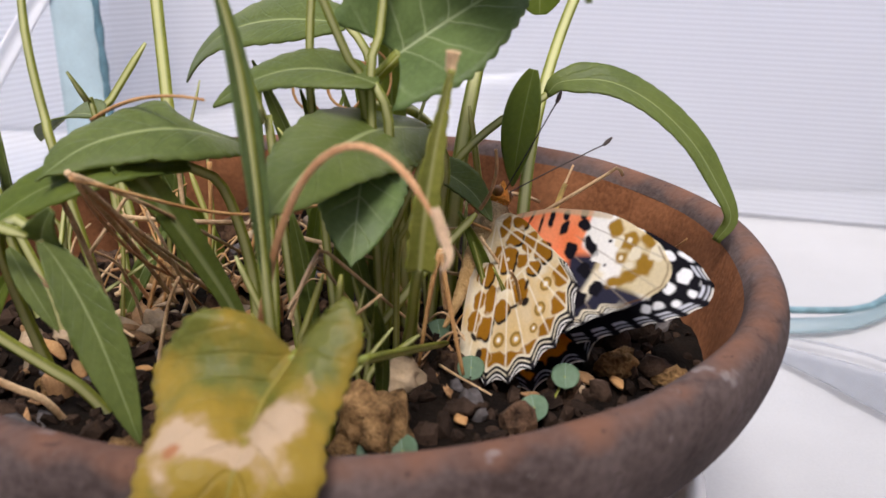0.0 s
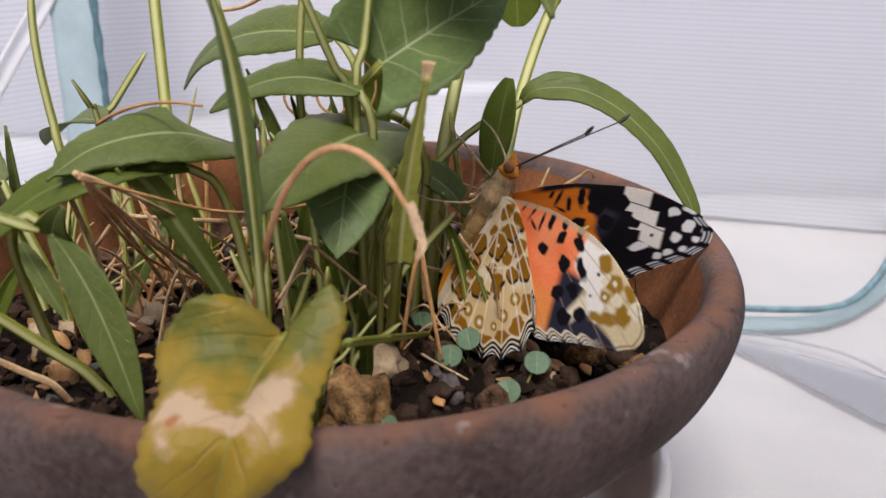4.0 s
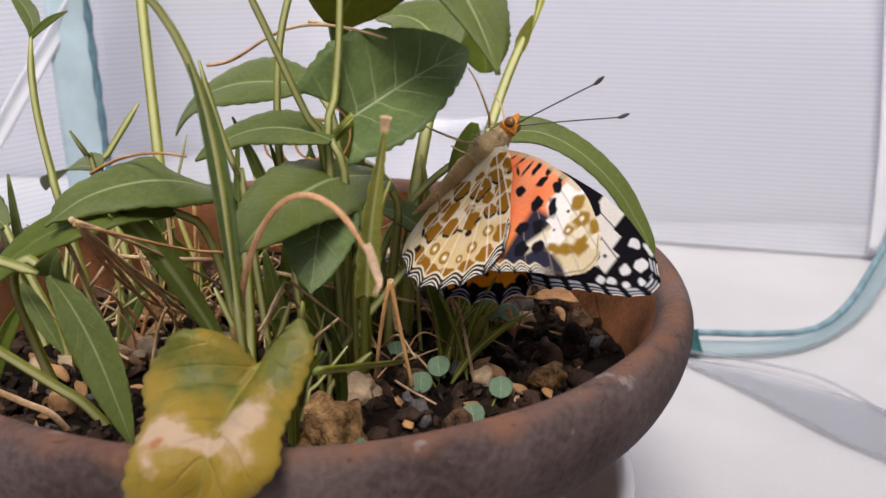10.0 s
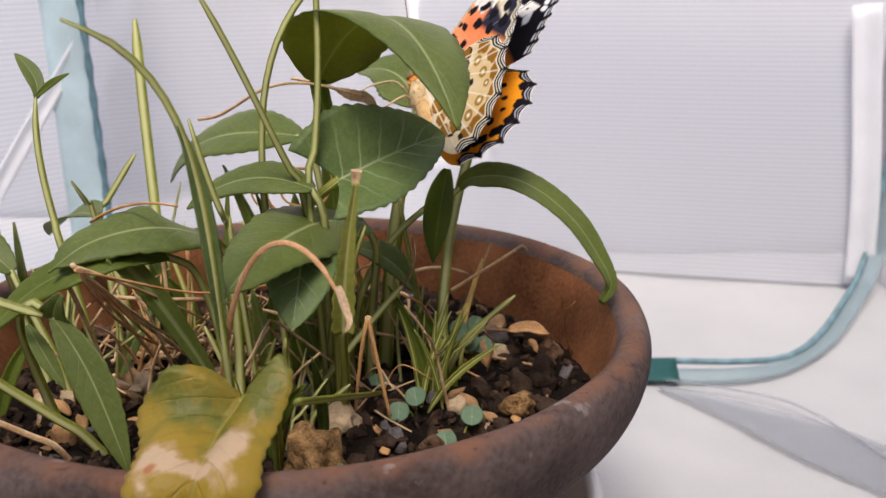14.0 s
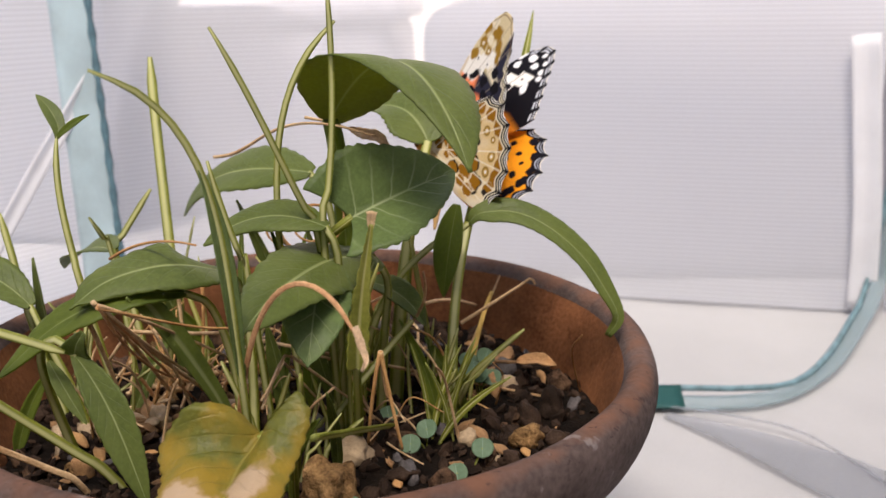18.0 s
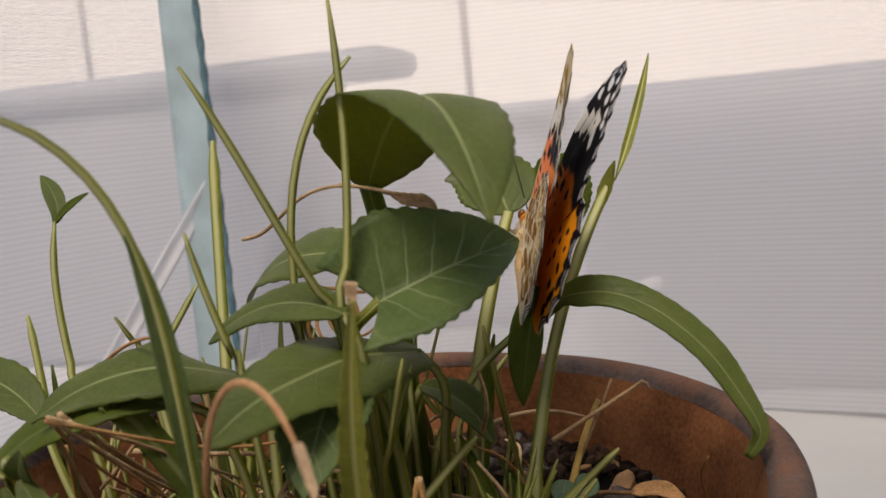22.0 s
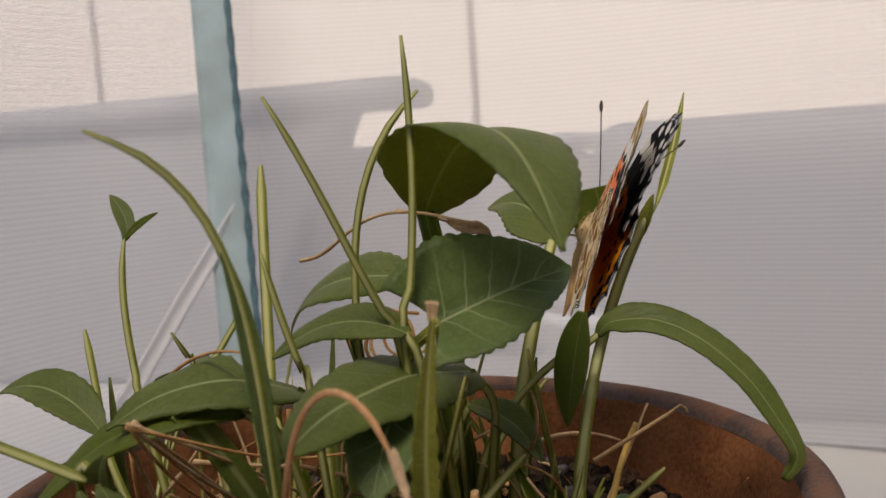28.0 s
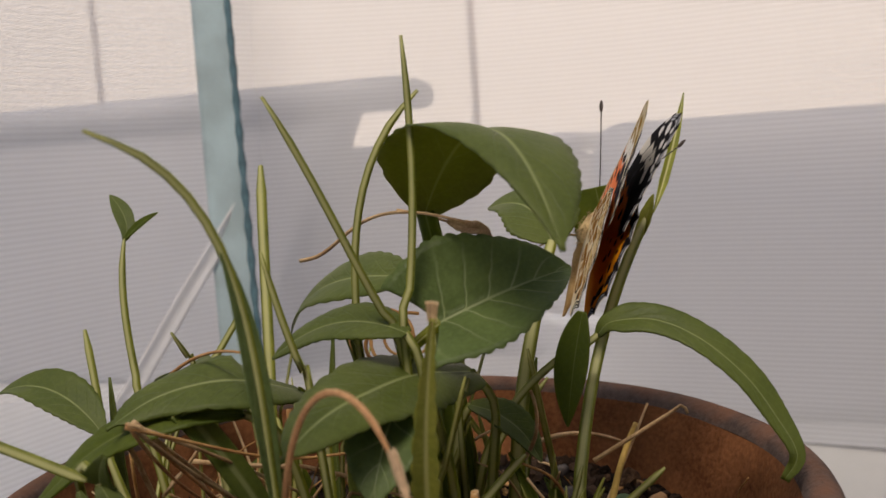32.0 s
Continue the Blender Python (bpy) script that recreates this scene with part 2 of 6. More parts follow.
M_LEAF2 = leaf_mat("viola_leaf_deep_green", (0.152, 0.215, 0.070), (0.38, 0.44, 0.22), (0.094, 0.140, 0.046), vein_w=0.035, side=6.0, veins=0.9, trans=0.32, bump=0.4)
M_LEAF3 = leaf_mat("viola_leaf_yellow_green", (0.150, 0.194, 0.031), (0.282, 0.334, 0.106), (0.106, 0.150, 0.026), trans=0.5)
M_YELLOW = leaf_mat("yellowing_leaf", (0.158, 0.152, 0.026), (0.30, 0.25, 0.055), (0.108, 0.118, 0.020), trans=0.22, vein_w=0.032, veins=0.2, bump=0.5, yellow=(0.310, 0.205, 0.024), white=(0.56, 0.40, 0.27))
M_STEM = leaf_mat("grooved_stem", (0.33, 0.345, 0.055), (0.78, 0.76, 0.38), (0.16, 0.185, 0.030), trans=0.40, vein_w=0.30, side=0.0, edge=(0.40, 0.44, 0.13), bump=0.1)
M_UNDER = leaf_mat("leaf_underside", (0.279, 0.279, 0.054), (0.414, 0.405, 0.144), (0.207, 0.216, 0.041), trans=0.6, vein_w=0.04, side=6.0)
M_STUB = leaf_mat("yellowed_stem", (0.33, 0.315, 0.065), (0.50, 0.48, 0.19), (0.22, 0.235, 0.040), trans=0.2, vein_w=0.25, side=0.0, bump=0.1)
M_SPROUT = leaf_mat("sprout_leaf", (0.14, 0.22, 0.13), (0.26, 0.36, 0.24), (0.10, 0.17, 0.10))


def pot_mat():
    """Weathered terracotta: grey lime bloom outside, red clay showing at the lip and in scuffs."""
    m = mat("weathered_terracotta", (0.080, 0.055, 0.048), 0.92, vary=0.40, scale=46, fine=900, bump=0.9, spread=(0.128, 0.094, 0.085), spec=0.10)
    nt = m.node_tree
    b = nt.nodes["Principled BSDF"]
    old = b.inputs["Base Color"].links[0].from_socket
    co = nt.nodes.new("ShaderNodeTexCoord")
    sep = nt.nodes.new("ShaderNodeSeparateXYZ")
    nt.links.new(co.outputs["Object"], sep.inputs[0])
    n = nt.nodes.new("ShaderNodeTexNoise")
    n.inputs["Scale"].default_value, n.inputs["Detail"].default_value = 130, 8
    nt.links.new(co.outputs["Object"], n.inputs["Vector"])
    lip = maths(nt, "MULTIPLY_ADD", sep.outputs[2], 360.0, -21.4)
    lip = maths(nt, "ADD", lip, maths(nt, "MULTIPLY_ADD", n.outputs["Fac"], 2.4, -1.2))
    lip = maths(nt, "MINIMUM", maths(nt, "MAXIMUM", lip, 0.0), 0.85)
    col = blend(nt, lip, old, (0.17, 0.080, 0.048))
    pits = nt.nodes.new("ShaderNodeTexVoronoi")
    pits.inputs["Scale"].default_value = 240
    warp = nt.nodes.new("ShaderNodeMixRGB")
    warp.blend_type, warp.inputs[0].default_value = "LINEAR_LIGHT", 0.012
    nt.links.new(co.outputs["Object"], warp.inputs[1])
    nt.links.new(n.outputs["Color"], warp.inputs[2])
    nt.links.new(warp.outputs[0], pits.inputs["Vector"])
    p = maths(nt, "MINIMUM", maths(nt, "MAXIMUM", maths(nt, "MULTIPLY_ADD", pits.outputs["Distance"], -9.0, 1.6), 0.0), 1.0)
    col = blend(nt, maths(nt, "MULTIPLY", p, 0.75), col, (0.045, 0.03, 0.025))
    n2 = nt.nodes.new("ShaderNodeTexNoise")
    n2.inputs["Scale"].default_value, n2.inputs["Detail"].default_value = 210, 3
    nt.links.new(co.outputs["Object"], n2.inputs["Vector"])
    w = maths(nt, "MINIMUM", maths(nt, "MAXIMUM", maths(nt, "MULTIPLY_ADD", n2.outputs["Fac"], 9.0, -6.1), 0.0), 0.5)
    col = blend(nt, w, col, (0.26, 0.23, 0.22))
    nt.links.new(col, b.inputs["Base Color"])
    return m


M_POT = pot_mat()

# ---------------------------------------------------------------- helpers for shapes


def part(name, bm, material, parent=None, label="", smooth=True):
    me = bpy.data.meshes.new(name)
    bm.normal_update()
    bm.to_mesh(me)
    bm.free()
    for mtl in material if isinstance(material, (list, tuple)) else [material]:
        me.materials.append(mtl)
    if smooth:
        me.polygons.foreach_set("use_smooth", [True] * len(me.polygons))
    ob = new(name, me)
    if parent:
        ob.parent = parent
    if label:
        tagged(ob, label)
    return ob


def bez(ctrl, n=10):
    k = len(ctrl) - 1
    out = []
    for i in range(n):
        u = i / (n - 1)
        out.append(sum((Vector(c) * (math.comb(k, j) * u**j * (1 - u) ** (k - j)) for j, c in enumerate(ctrl)), Vector((0, 0, 0))))
    return out


def smoothed(pts, n):
    """Catmull-Rom through points, n samples evenly along its length."""
    pts = [Vector(p) for p in pts]
    ext = [pts[0] * 2 - pts[1], *pts, pts[-1] * 2 - pts[-2]]
    fine = []
    for i in range(1, len(ext) - 2):
        a, b, c, d = ext[i - 1 : i + 3]
        for k in range(12):
            t = k / 12
            fine.append(0.5 * (2 * b + (c - a) * t + (2 * a - 5 * b + 4 * c - d) * t * t + (3 * b - a - 3 * c + d) * t**3))
    fine.append(pts[-1])
    run = [0.0]
    for p, q in zip(fine, fine[1:]):
        run.append(run[-1] + (q - p).length)
    out, j = [], 0
    for i in range(n):
        want = run[-1] * i / (n - 1)
        while j < len(run) - 2 and run[j + 1] < want:
            j += 1
        f = (want - run[j]) / max(run[j + 1] - run[j], 1e-9)
        out.append(fine[j].lerp(fine[j + 1], min(max(f, 0), 1)))
    return out


def tangents(pts):
    return [(pts[min(i + 1, len(pts) - 1)] - pts[max(i - 1, 0)]).normalized() for i in range(len(pts))]


def tube_bm(pts, radii, sides=8, groove=0.0, up=(0, -1, 0.4), flat=1.0):
    """A closed stalk along pts; groove dents one side, flat squashes it. UV v runs round it."""
    bm = bmesh.new()
    uvl = bm.loops.layers.uv.new("UVMap")
    tan = tangents(pts)
    rings, side = [], None
    for i, (p, t) in enumerate(zip(pts, tan)):
        s = Vector(up).cross(t)
        s = s.normalized() if s.length > 1e-3 else side
        side = s if side is None or s.dot(side) > 0 else -s
        n = t.cross(side).normalized()
        r = radii(i / (len(pts) - 1))
        ring = []
        for k in range(sides):
            a = 2 * math.pi * k / sides
            rr = r * (1 - groove * max(0, math.cos(a)) ** 4)
            ring.append(bm.verts.new(p + side * (rr * math.sin(a)) + n * (rr * flat * -math.cos(a))))
        rings.append(ring)
    for i in range(len(rings) - 1):
        for k in range(sides):
            f = bm.faces.new((rings[i][k], rings[i][(k + 1) % sides], rings[i + 1][(k + 1) % sides], rings[i + 1][k]))
            for lp, (uu, vv) in zip(f.loops, ((i, k), (i, k + 1), (i + 1, k + 1), (i + 1, k))):
                lp[uvl].uv = (uu / (len(rings) - 1), (vv / sides + 0.5) % 1.0 if vv < sides else 0.5)
    for ring in (rings[0][::-1], rings[-1]):
        bm.faces.new(ring)
    bmesh.ops.recalc_face_normals(bm, faces=bm.faces)
    return bm


def leaf_bm(pts, width, up, shape, fold=0.25, curl=0.0, teeth=14, tooth=0.07, thick=0.00028, across=12, wave=0.05, skew=0.0, seed=0, sinus=0.0, under=False):
    """A blade along pts (base to tip): shape(u) is the half-width's share, fold lifts the edges, curl rolls them back."""
    rnd = random.Random(seed)
    bm = bmesh.new()
    uvl = bm.loops.layers.uv.new("UVMap")
    tan = tangents(pts)
    n = len(pts)
    ph = rnd.random() * 6
    top, bot, prev = [], [], None
    for i, (p, t) in enumerate(zip(pts, tan)):
        u = i / (n - 1)
        upv = Vector(up(u)) if callable(up) else Vector(up)
        s = t.cross(upv)
        s = s.normalized() if s.length > 1e-4 else prev
        if prev is not None and s.dot(prev) < 0:
            s = -s
        prev = s
        nor = s.cross(t).normalized()
        w = width * shape(u)
        ra, rb = [], []
        for k in range(across + 1):
            v = 2 * k / across - 1
            e = abs(v)
            saw = 1 + tooth * (abs(math.sin(math.pi * u * teeth * (1 + 0.1 * math.sin(7 * u)))) - 0.5) * (1 if e > 0.99 else 0)
            x = v * w * saw * (1 + (skew(u) if callable(skew) else skew) * v)
            lift = fold * w * (e**1.3) - curl * w * e * e + wave * w * math.sin(u * 9 + ph + (2 if v > 0 else 0)) * e * e
            lift -= 0.05 * w * math.exp(-((v / 0.12) ** 2))
            q = p + s * x + nor * lift - t * (sinus * width * e**1.5 * (1 - u) ** 5)
            ra.append(bm.verts.new(q + nor * thick / 2))
            rb.append(bm.verts.new(q - nor * thick / 2))
        top.append(ra)
        bot.append(rb)
    for rows, flip in ((top, False), (bot, True)):
        for i in range(n - 1):
            for k in range(across):
                vs = [rows[i][k], rows[i][k + 1], rows[i + 1][k + 1], rows[i + 1][k]]
                uvs = [(i, k), (i, k + 1), (i + 1, k + 1), (i + 1, k)]
                if flip:
                    vs, uvs = vs[::-1], uvs[::-1]
                f = bm.faces.new(vs)
                f.material_index = 1 if flip and under else 0
                for lp, (a, b) in zip(f.loops, uvs):
                    lp[uvl].uv = (a / (n - 1), b / across)
    rim = [(i, 0) for i in range(n)] + [(n - 1, k) for k in range(1, across + 1)] + [(i, across) for i in range(n - 2, -1, -1)] + [(0, k) for k in range(across - 1, 0, -1)]
    for (a, b), (c, d) in zip(rim, rim[1:] + rim[:1]):
        f = bm.faces.new((top[a][b], bot[a][b], bot[c][d], top[c][d]))
        for lp, (i, k) in zip(f.loops, ((a, b), (a, b), (c, d), (c, d))):
            lp[uvl].uv = (i / (n - 1), k / across)
    bmesh.ops.recalc_face_normals(bm, faces=bm.faces)
    return bm


def lance(u):
    return max(0.04, math.sin(math.pi * min(1, u * 0.96 + 0.04)) ** 0.75 * (1 - 0.25 * u))


def ovate(u):
    return max(0.03, (1 - u**2.3) ** 0.85 * math.sin(min(1, u * 3.6 + 0.06) * math.pi / 2) ** 0.6)


def hearty(u):
    return max(0.03, (1 - u**2.1) ** 0.9 * (0.72 + 0.28 * math.sin(min(1, u * 3.2) * math.pi / 2)))


def strappy(u):
    return max(0.05, min(1, u * 3.5 + 0.12) * (1 - max(0, u - 0.55) ** 1.6 * 3.2))


def lathe_bm(profile, segs=96, wob=0.0):
    bm = bmesh.new()
    uvl = bm.loops.layers.uv.new("UVMap")
    rings = []
    for j, (r, z) in enumerate(profile):
        ring = []
        for k in range(segs):
            a = 2 * math.pi * k / segs
            q = r + wob * noise.noise(Vector((math.cos(a) * 2.2, math.sin(a) * 2.2, z * 60)))
            zz = z + wob * 0.7 * noise.noise(Vector((math.cos(a) * 3 + 9, math.sin(a) * 3, j * 0.13)))
            ring.append(bm.verts.new((q * math.cos(a), q * math.sin(a), zz)))
        rings.append(ring)
    for j in range(len(rings) - 1):
        for k in range(segs):
            f = bm.faces.new((rings[j][k], rings[j][(k + 1) % segs], rings[j + 1][(k + 1) % segs], rings[j + 1][k]))
    bmesh.ops.recalc_face_normals(bm, faces=bm.faces)
    return bm


def pebble_bm(r, seed, squash=(1, 1, 0.75), sub=2, rough=0.22, at=(0, 0, 0), bm=None):
    own = bm is None
    bm = bm or bmesh.new()
    made = bmesh.ops.create_icosphere(bm, subdivisions=sub, radius=1.0)
    rot = Euler((seed * 1.7, seed * 2.3, seed * 0.9)).to_matrix()
    for v in made["verts"]:
        d = v.co.normalized()
        k = 1 + rough * 2 * noise.noise(d * 1.4 + Vector((seed * 3.1, 0, 0))) + rough * 0.7 * noise.noise(d * 4 + Vector((0, seed * 5.3, 0)))
        q = Vector((d.x * squash[0], d.y * squash[1], d.z * squash[2])) * (r * k)
        v.co = rot @ q + Vector(at)
    return bm

# ---------------------------------------------------------------- the cage, the floor, the room behind


def sheet_bm(edge, z0, z1, nz=12, sag=0.0, n=60, thick=0.0):
    """A standing sheet over a ground line of (x, y) points; UV in metres."""
    pts = smoothed([(x, y, 0) for x, y in edge], n)
    bm = bmesh.new()
    uvl = bm.loops.layers.uv.new("UVMap")
    run = [0.0]
    for p, q in zip(pts, pts[1:]):
        run.append(run[-1] + (q - p).length)
    grid = []
    for j in range(nz + 1):
        z = z0 + (z1 - z0) * j / nz
        row = []
        for i, p in enumerate(pts):
            d = sag * min(1.0, run[i] / 0.05) * noise.noise(Vector((run[i] * 9, z * 9, 1.3)))
            row.append(bm.verts.new((p.x + d * 0.4, p.y + d, z)))
        grid.append(row)
    for j in range(nz):
        for i in range(n - 1):
            f = bm.faces.new((grid[j][i], grid[j][i + 1], grid[j + 1][i + 1], grid[j + 1][i]))
            for lp, (a, b) in zip(f.loops, ((j, i), (j, i + 1), (j + 1, i + 1), (j + 1, i))):
                lp[uvl].uv = (run[b], z0 + (z1 - z0) * a / nz)
    return bm


def ribbon_bm(pts, width, up, thick=0.0006, n=40, fold=0.0):
    pts = smoothed(pts, n)
    return leaf_bm(pts, width / 2, up, lambda u: 1.0, fold=fold, teeth=0, tooth=0, thick=thick, across=6, wave=0.04)


# cage floor: one slightly creased sheet
bm = bmesh.new()
nx, ny = 90, 90
grid = []
for j in range(ny + 1):
    row = []
    for i in range(nx + 1):
        x, y = -0.30 + 0.60 * i / nx, -0.32 + 0.58 * j / ny
        z = 0.0012 * noise.noise(Vector((x * 14, y * 14, 0))) + 0.0020 * abs(noise.noise(Vector((x * 22 + y * 40, y * 7, 4))))
        row.append(bm.verts.new((x, y, z - 0.001)))
    grid.append(row)
for j in range(ny):
    for i in range(nx):
        bm.faces.new((grid[j][i], grid[j][i + 1], grid[j + 1][i + 1], grid[j + 1][i]))
floor = tagged(part("floor", bm, M_FLOOR), "white fabric floor of a pop-up insect cage", "floor", kind="structure")

BACK = [(-0.108, 0.180), (-0.085, 0.196), (-0.03, 0.212), (0.03, 0.214), (0.08, 0.208), (0.13, 0.199), (0.177, 0.191)]
wall_back = tagged(part("wall_back", sheet_bm(BACK, 0.001, 0.42, sag=0.006), M_NET), "white fine netting wall of the insect cage", "net wall", kind="structure")
LEFT = [(-0.108, 0.180), (-0.15, 0.11), (-0.17, 0.0), (-0.19, -0.15), (-0.19, -0.30)]
wall_left = tagged(part("wall_left", sheet_bm(LEFT, 0.001, 0.42, sag=0.008), M_NET), "white netting side wall with slack folds", "net wall", kind="structure")
RIGHT = [(0.186, 0.192), (0.21, 0.10), (0.22, 0.0), (0.23, -0.15), (0.22, -0.30)]
wall_right = tagged(part("wall_right", sheet_bm(RIGHT, 0.001, 0.42, sag=0.006), M_NET), "white netting side wall of the cage", "net wall", kind="structure")

bm = bmesh.new()
uvl = bm.loops.layers.uv.new("UVMap")
f = bm.faces.new([bm.verts.new(p) for p in ((-0.20, -0.31, 0.42), (0.235, -0.31, 0.42), (0.235, 0.22, 0.42), (-0.20, 0.22, 0.42))])
for lp in f.loops:
    lp[uvl].uv = lp.vert.co.xy
ceiling = tagged(part("ceiling", bm, M_ROOF), "white netting top of the insect cage", "net roof", kind="structure")

seam = tagged(new("corner_binding"), "pale blue fabric binding down the cage corner", "binding", kind="structure")
pts = [(-0.0847 - 0.1117 * z, 0.122 + 0.21 * z, z) for z in (0.0, 0.04, 0.08, 0.12, 0.16, 0.22, 0.30)]
part("tape", ribbon_bm([(x - 0.006, y - 0.003, z) for x, y, z in pts], 0.013, (0.2, -1, 0)), M_TAPE, seam)
M_EDGE = mat("blue_stitched_edge", (0.065, 0.13, 0.16), 0.7, vary=0.3, scale=300, fine=2500, bump=0.6)
part("stitched_edge", tube_bm(smoothed([(x + 0.001, y - 0.004, z) for x, y, z in pts], 60), lambda u: 0.0011 + 0.0003 * math.sin(u * 190), 6), M_EDGE, seam)

M_FLAP = net_mat("grey_net_flap", (0.42, 0.44, 0.48), 0.35, 0.05)
M_BAND = net_mat("pale_blue_sheer_binding", (0.36, 0.47, 0.50), 0.48, 0.05)
tape = tagged(new("floor_binding"), "pale blue net binding lying along the cage floor and up its corner", "binding", kind="structure")
RUN = [(0.085, 0.109, 0.003), (0.096, 0.109, 0.003), (0.111, 0.109, 0.003), (0.128, 0.113, 0.003), (0.144, 0.131, 0.004), (0.163, 0.163, 0.006), (0.175, 0.184, 0.010), (0.180, 0.188, 0.035), (0.186, 0.190, 0.10), (0.188, 0.192, 0.20), (0.19, 0.193, 0.32)]
BAND = [(0.083, 0.101, 0.002), (0.092, 0.1005, 0.002), (0.105, 0.1005, 0.002), (0.124, 0.107, 0.002), (0.145, 0.128, 0.003), (0.165, 0.160, 0.005), (0.178, 0.181, 0.010), (0.183, 0.186, 0.035), (0.189, 0.188, 0.10), (0.191, 0.190, 0.20), (0.193, 0.191, 0.32)]
part("tape", ribbon_bm(BAND, 0.0055, lambda u: (-0.5 * min(1, u * 3), -0.4, 1.0 if u < 0.35 else 0.25), n=60), M_BAND, tape)
part("cord", tube_bm(smoothed(RUN, 60), lambda u: 0.0011, 6), mat("pale_blue_cord", (0.13, 0.22, 0.25), 0.7, vary=0.3, scale=300, fine=2500, bump=0.6), tape)
part("teal_end", ribbon_bm([(0.060, 0.1005, 0.0025), (0.070, 0.1015, 0.003), (0.081, 0.102, 0.003), (0.0925, 0.102, 0.003)], 0.0105, (0, -0.3, 1.0), n=12), M_TEAL, tape, "dark teal end of the binding")
FLAP = [(0.086, 0.094, 0.0012), (0.104, 0.079, 0.0014), (0.118, 0.065, 0.0015), (0.134, 0.047, 0.0014), (0.152, 0.026, 0.0013)]
flap = tagged(new("net_flap"), "folded grey netting flap lying on the cage floor", "flap", kind="structure")
part("sheet", leaf_bm(smoothed(FLAP, 30), 0.0115, (0, 0, 1), lambda u: min(1, 0.12 + 1.6 * u), fold=0.0, teeth=0, tooth=0, across=8, wave=0.02), M_FLAP, flap)
part("hem", tube_bm(smoothed([(0.088, 0.095, 0.003), (0.105, 0.091, 0.0022), (0.120, 0.082, 0.0024), (0.129, 0.067, 0.0022), (0.136, 0.050, 0.002), (0.150, 0.026, 0.002)], 30), lambda u: 0.0005, 6), M_FLAP, flap, "grey-blue folded hem")
M_CLOTH = mat("white_net_gather", (0.86, 0.86, 0.88), 0.7, vary=0.05, scale=60, fine=2500, bump=0.3, trans=0.45)
part("gather", ribbon_bm([(0.1755, 0.1870, 0.002), (0.1740, 0.1865, 0.04), (0.1700, 0.1865, 0.08), (0.1670, 0.1860, 0.106)], 0.010, (-0.3, -1, 0), n=24, fold=0.35), M_CLOTH, wall_back, "bright gathered netting at the corner")
part("fold", ribbon_bm([(-0.0985, 0.1425, 0.098), (-0.1110, 0.1285, 0.074), (-0.1230, 0.1155, 0.050), (-0.1370, 0.0995, 0.022), (-0.1460, 0.0870, 0.002)], 0.0055, (0.7, -0.7, 0), n=24, fold=0.3), M_CLOTH, wall_left, "bright white crease in the netting")

# room behind the netting
M_WALL = mat("cream_wall_panel", (0.84, 0.775, 0.72), 0.6, vary=0.04, scale=4, fine=40)
M_JOINT = mat("tan_joint", (0.48, 0.36, 0.30), 0.8, vary=0.1, scale=20)
M_GREY = mat("grey_plastic_box", (0.25, 0.25, 0.29), 0.5, vary=0.08, scale=8, fine=60)
M_BIN = mat("lilac_grey_plastic", (0.33, 0.32, 0.36), 0.5, vary=0.06, scale=12, fine=60)
M_TUB = mat("translucent_tub", (0.36, 0.355, 0.38), 0.3, vary=0.06, scale=12, fine=60, trans=0.3)


def box_bm(x0, x1, y0, y1, z0, z1, bev=0.004, seg=3):
    bm = bmesh.new()
    made = bmesh.ops.create_cube(bm, size=1.0)
    for v in made["verts"]:
        v.co = ((x0 + x1) / 2 + v.co.x * (x1 - x0), (y0 + y1) / 2 + v.co.y * (y1 - y0), (z0 + z1) / 2 + v.co.z * (z1 - z0))
    if bev:
        bmesh.ops.bevel(bm, geom=bm.edges[:], offset=bev, segments=seg, affect="EDGES", profile=0.5)
    return bm


wall_room = tagged(new("wall_room"), "cream panelled wall behind the cage", "wall", kind="structure")
JX = (-1.035, -0.604, -0.173, 0.258, 0.689)
for a, b in zip(JX, JX[1:]):
    part("panel", box_bm(a + 0.0035, b - 0.0035, 0.80, 0.83, -0.02, 0.62, 0.002, 2), M_WALL, wall_room)
part("backing", box_bm(-1.4, 1.2, 0.815, 0.85, -0.02, 0.62, 0), M_JOINT, wall_room)
# Two unseen walls added behind and beside the view to block low sky light.
wall_sky_block = tagged(part("wall_sky_block", box_bm(-1.4, 1.2, -1.15, -1.1, -0.02, 1.6, 0), mat("sky_block_beige", (0.35, 0.31, 0.28), 0.8, vary=0.06, scale=6)), "unseen beige wall added to block low sky light in front of the cage", "wall", kind="structure")
wall_sky_block_side = tagged(part("wall_sky_block_side", box_bm(1.2, 1.25, -1.15, 0.85, -0.02, 1.6, 0), mat("sky_block_side_beige", (0.35, 0.31, 0.28), 0.8, vary=0.06, scale=6)), "unseen beige wall added to block sky light from the side", "wall", kind="structure")
table = tagged(part("ground", box_bm(-1.4, 1.2, -1.2, 0.9, -0.04, -0.004, 0), mat("pale_table_top", (0.6, 0.58, 0.56), 0.6, vary=0.06, scale=6, fine=60)), "pale table top under the cage", "table top", kind="structure")

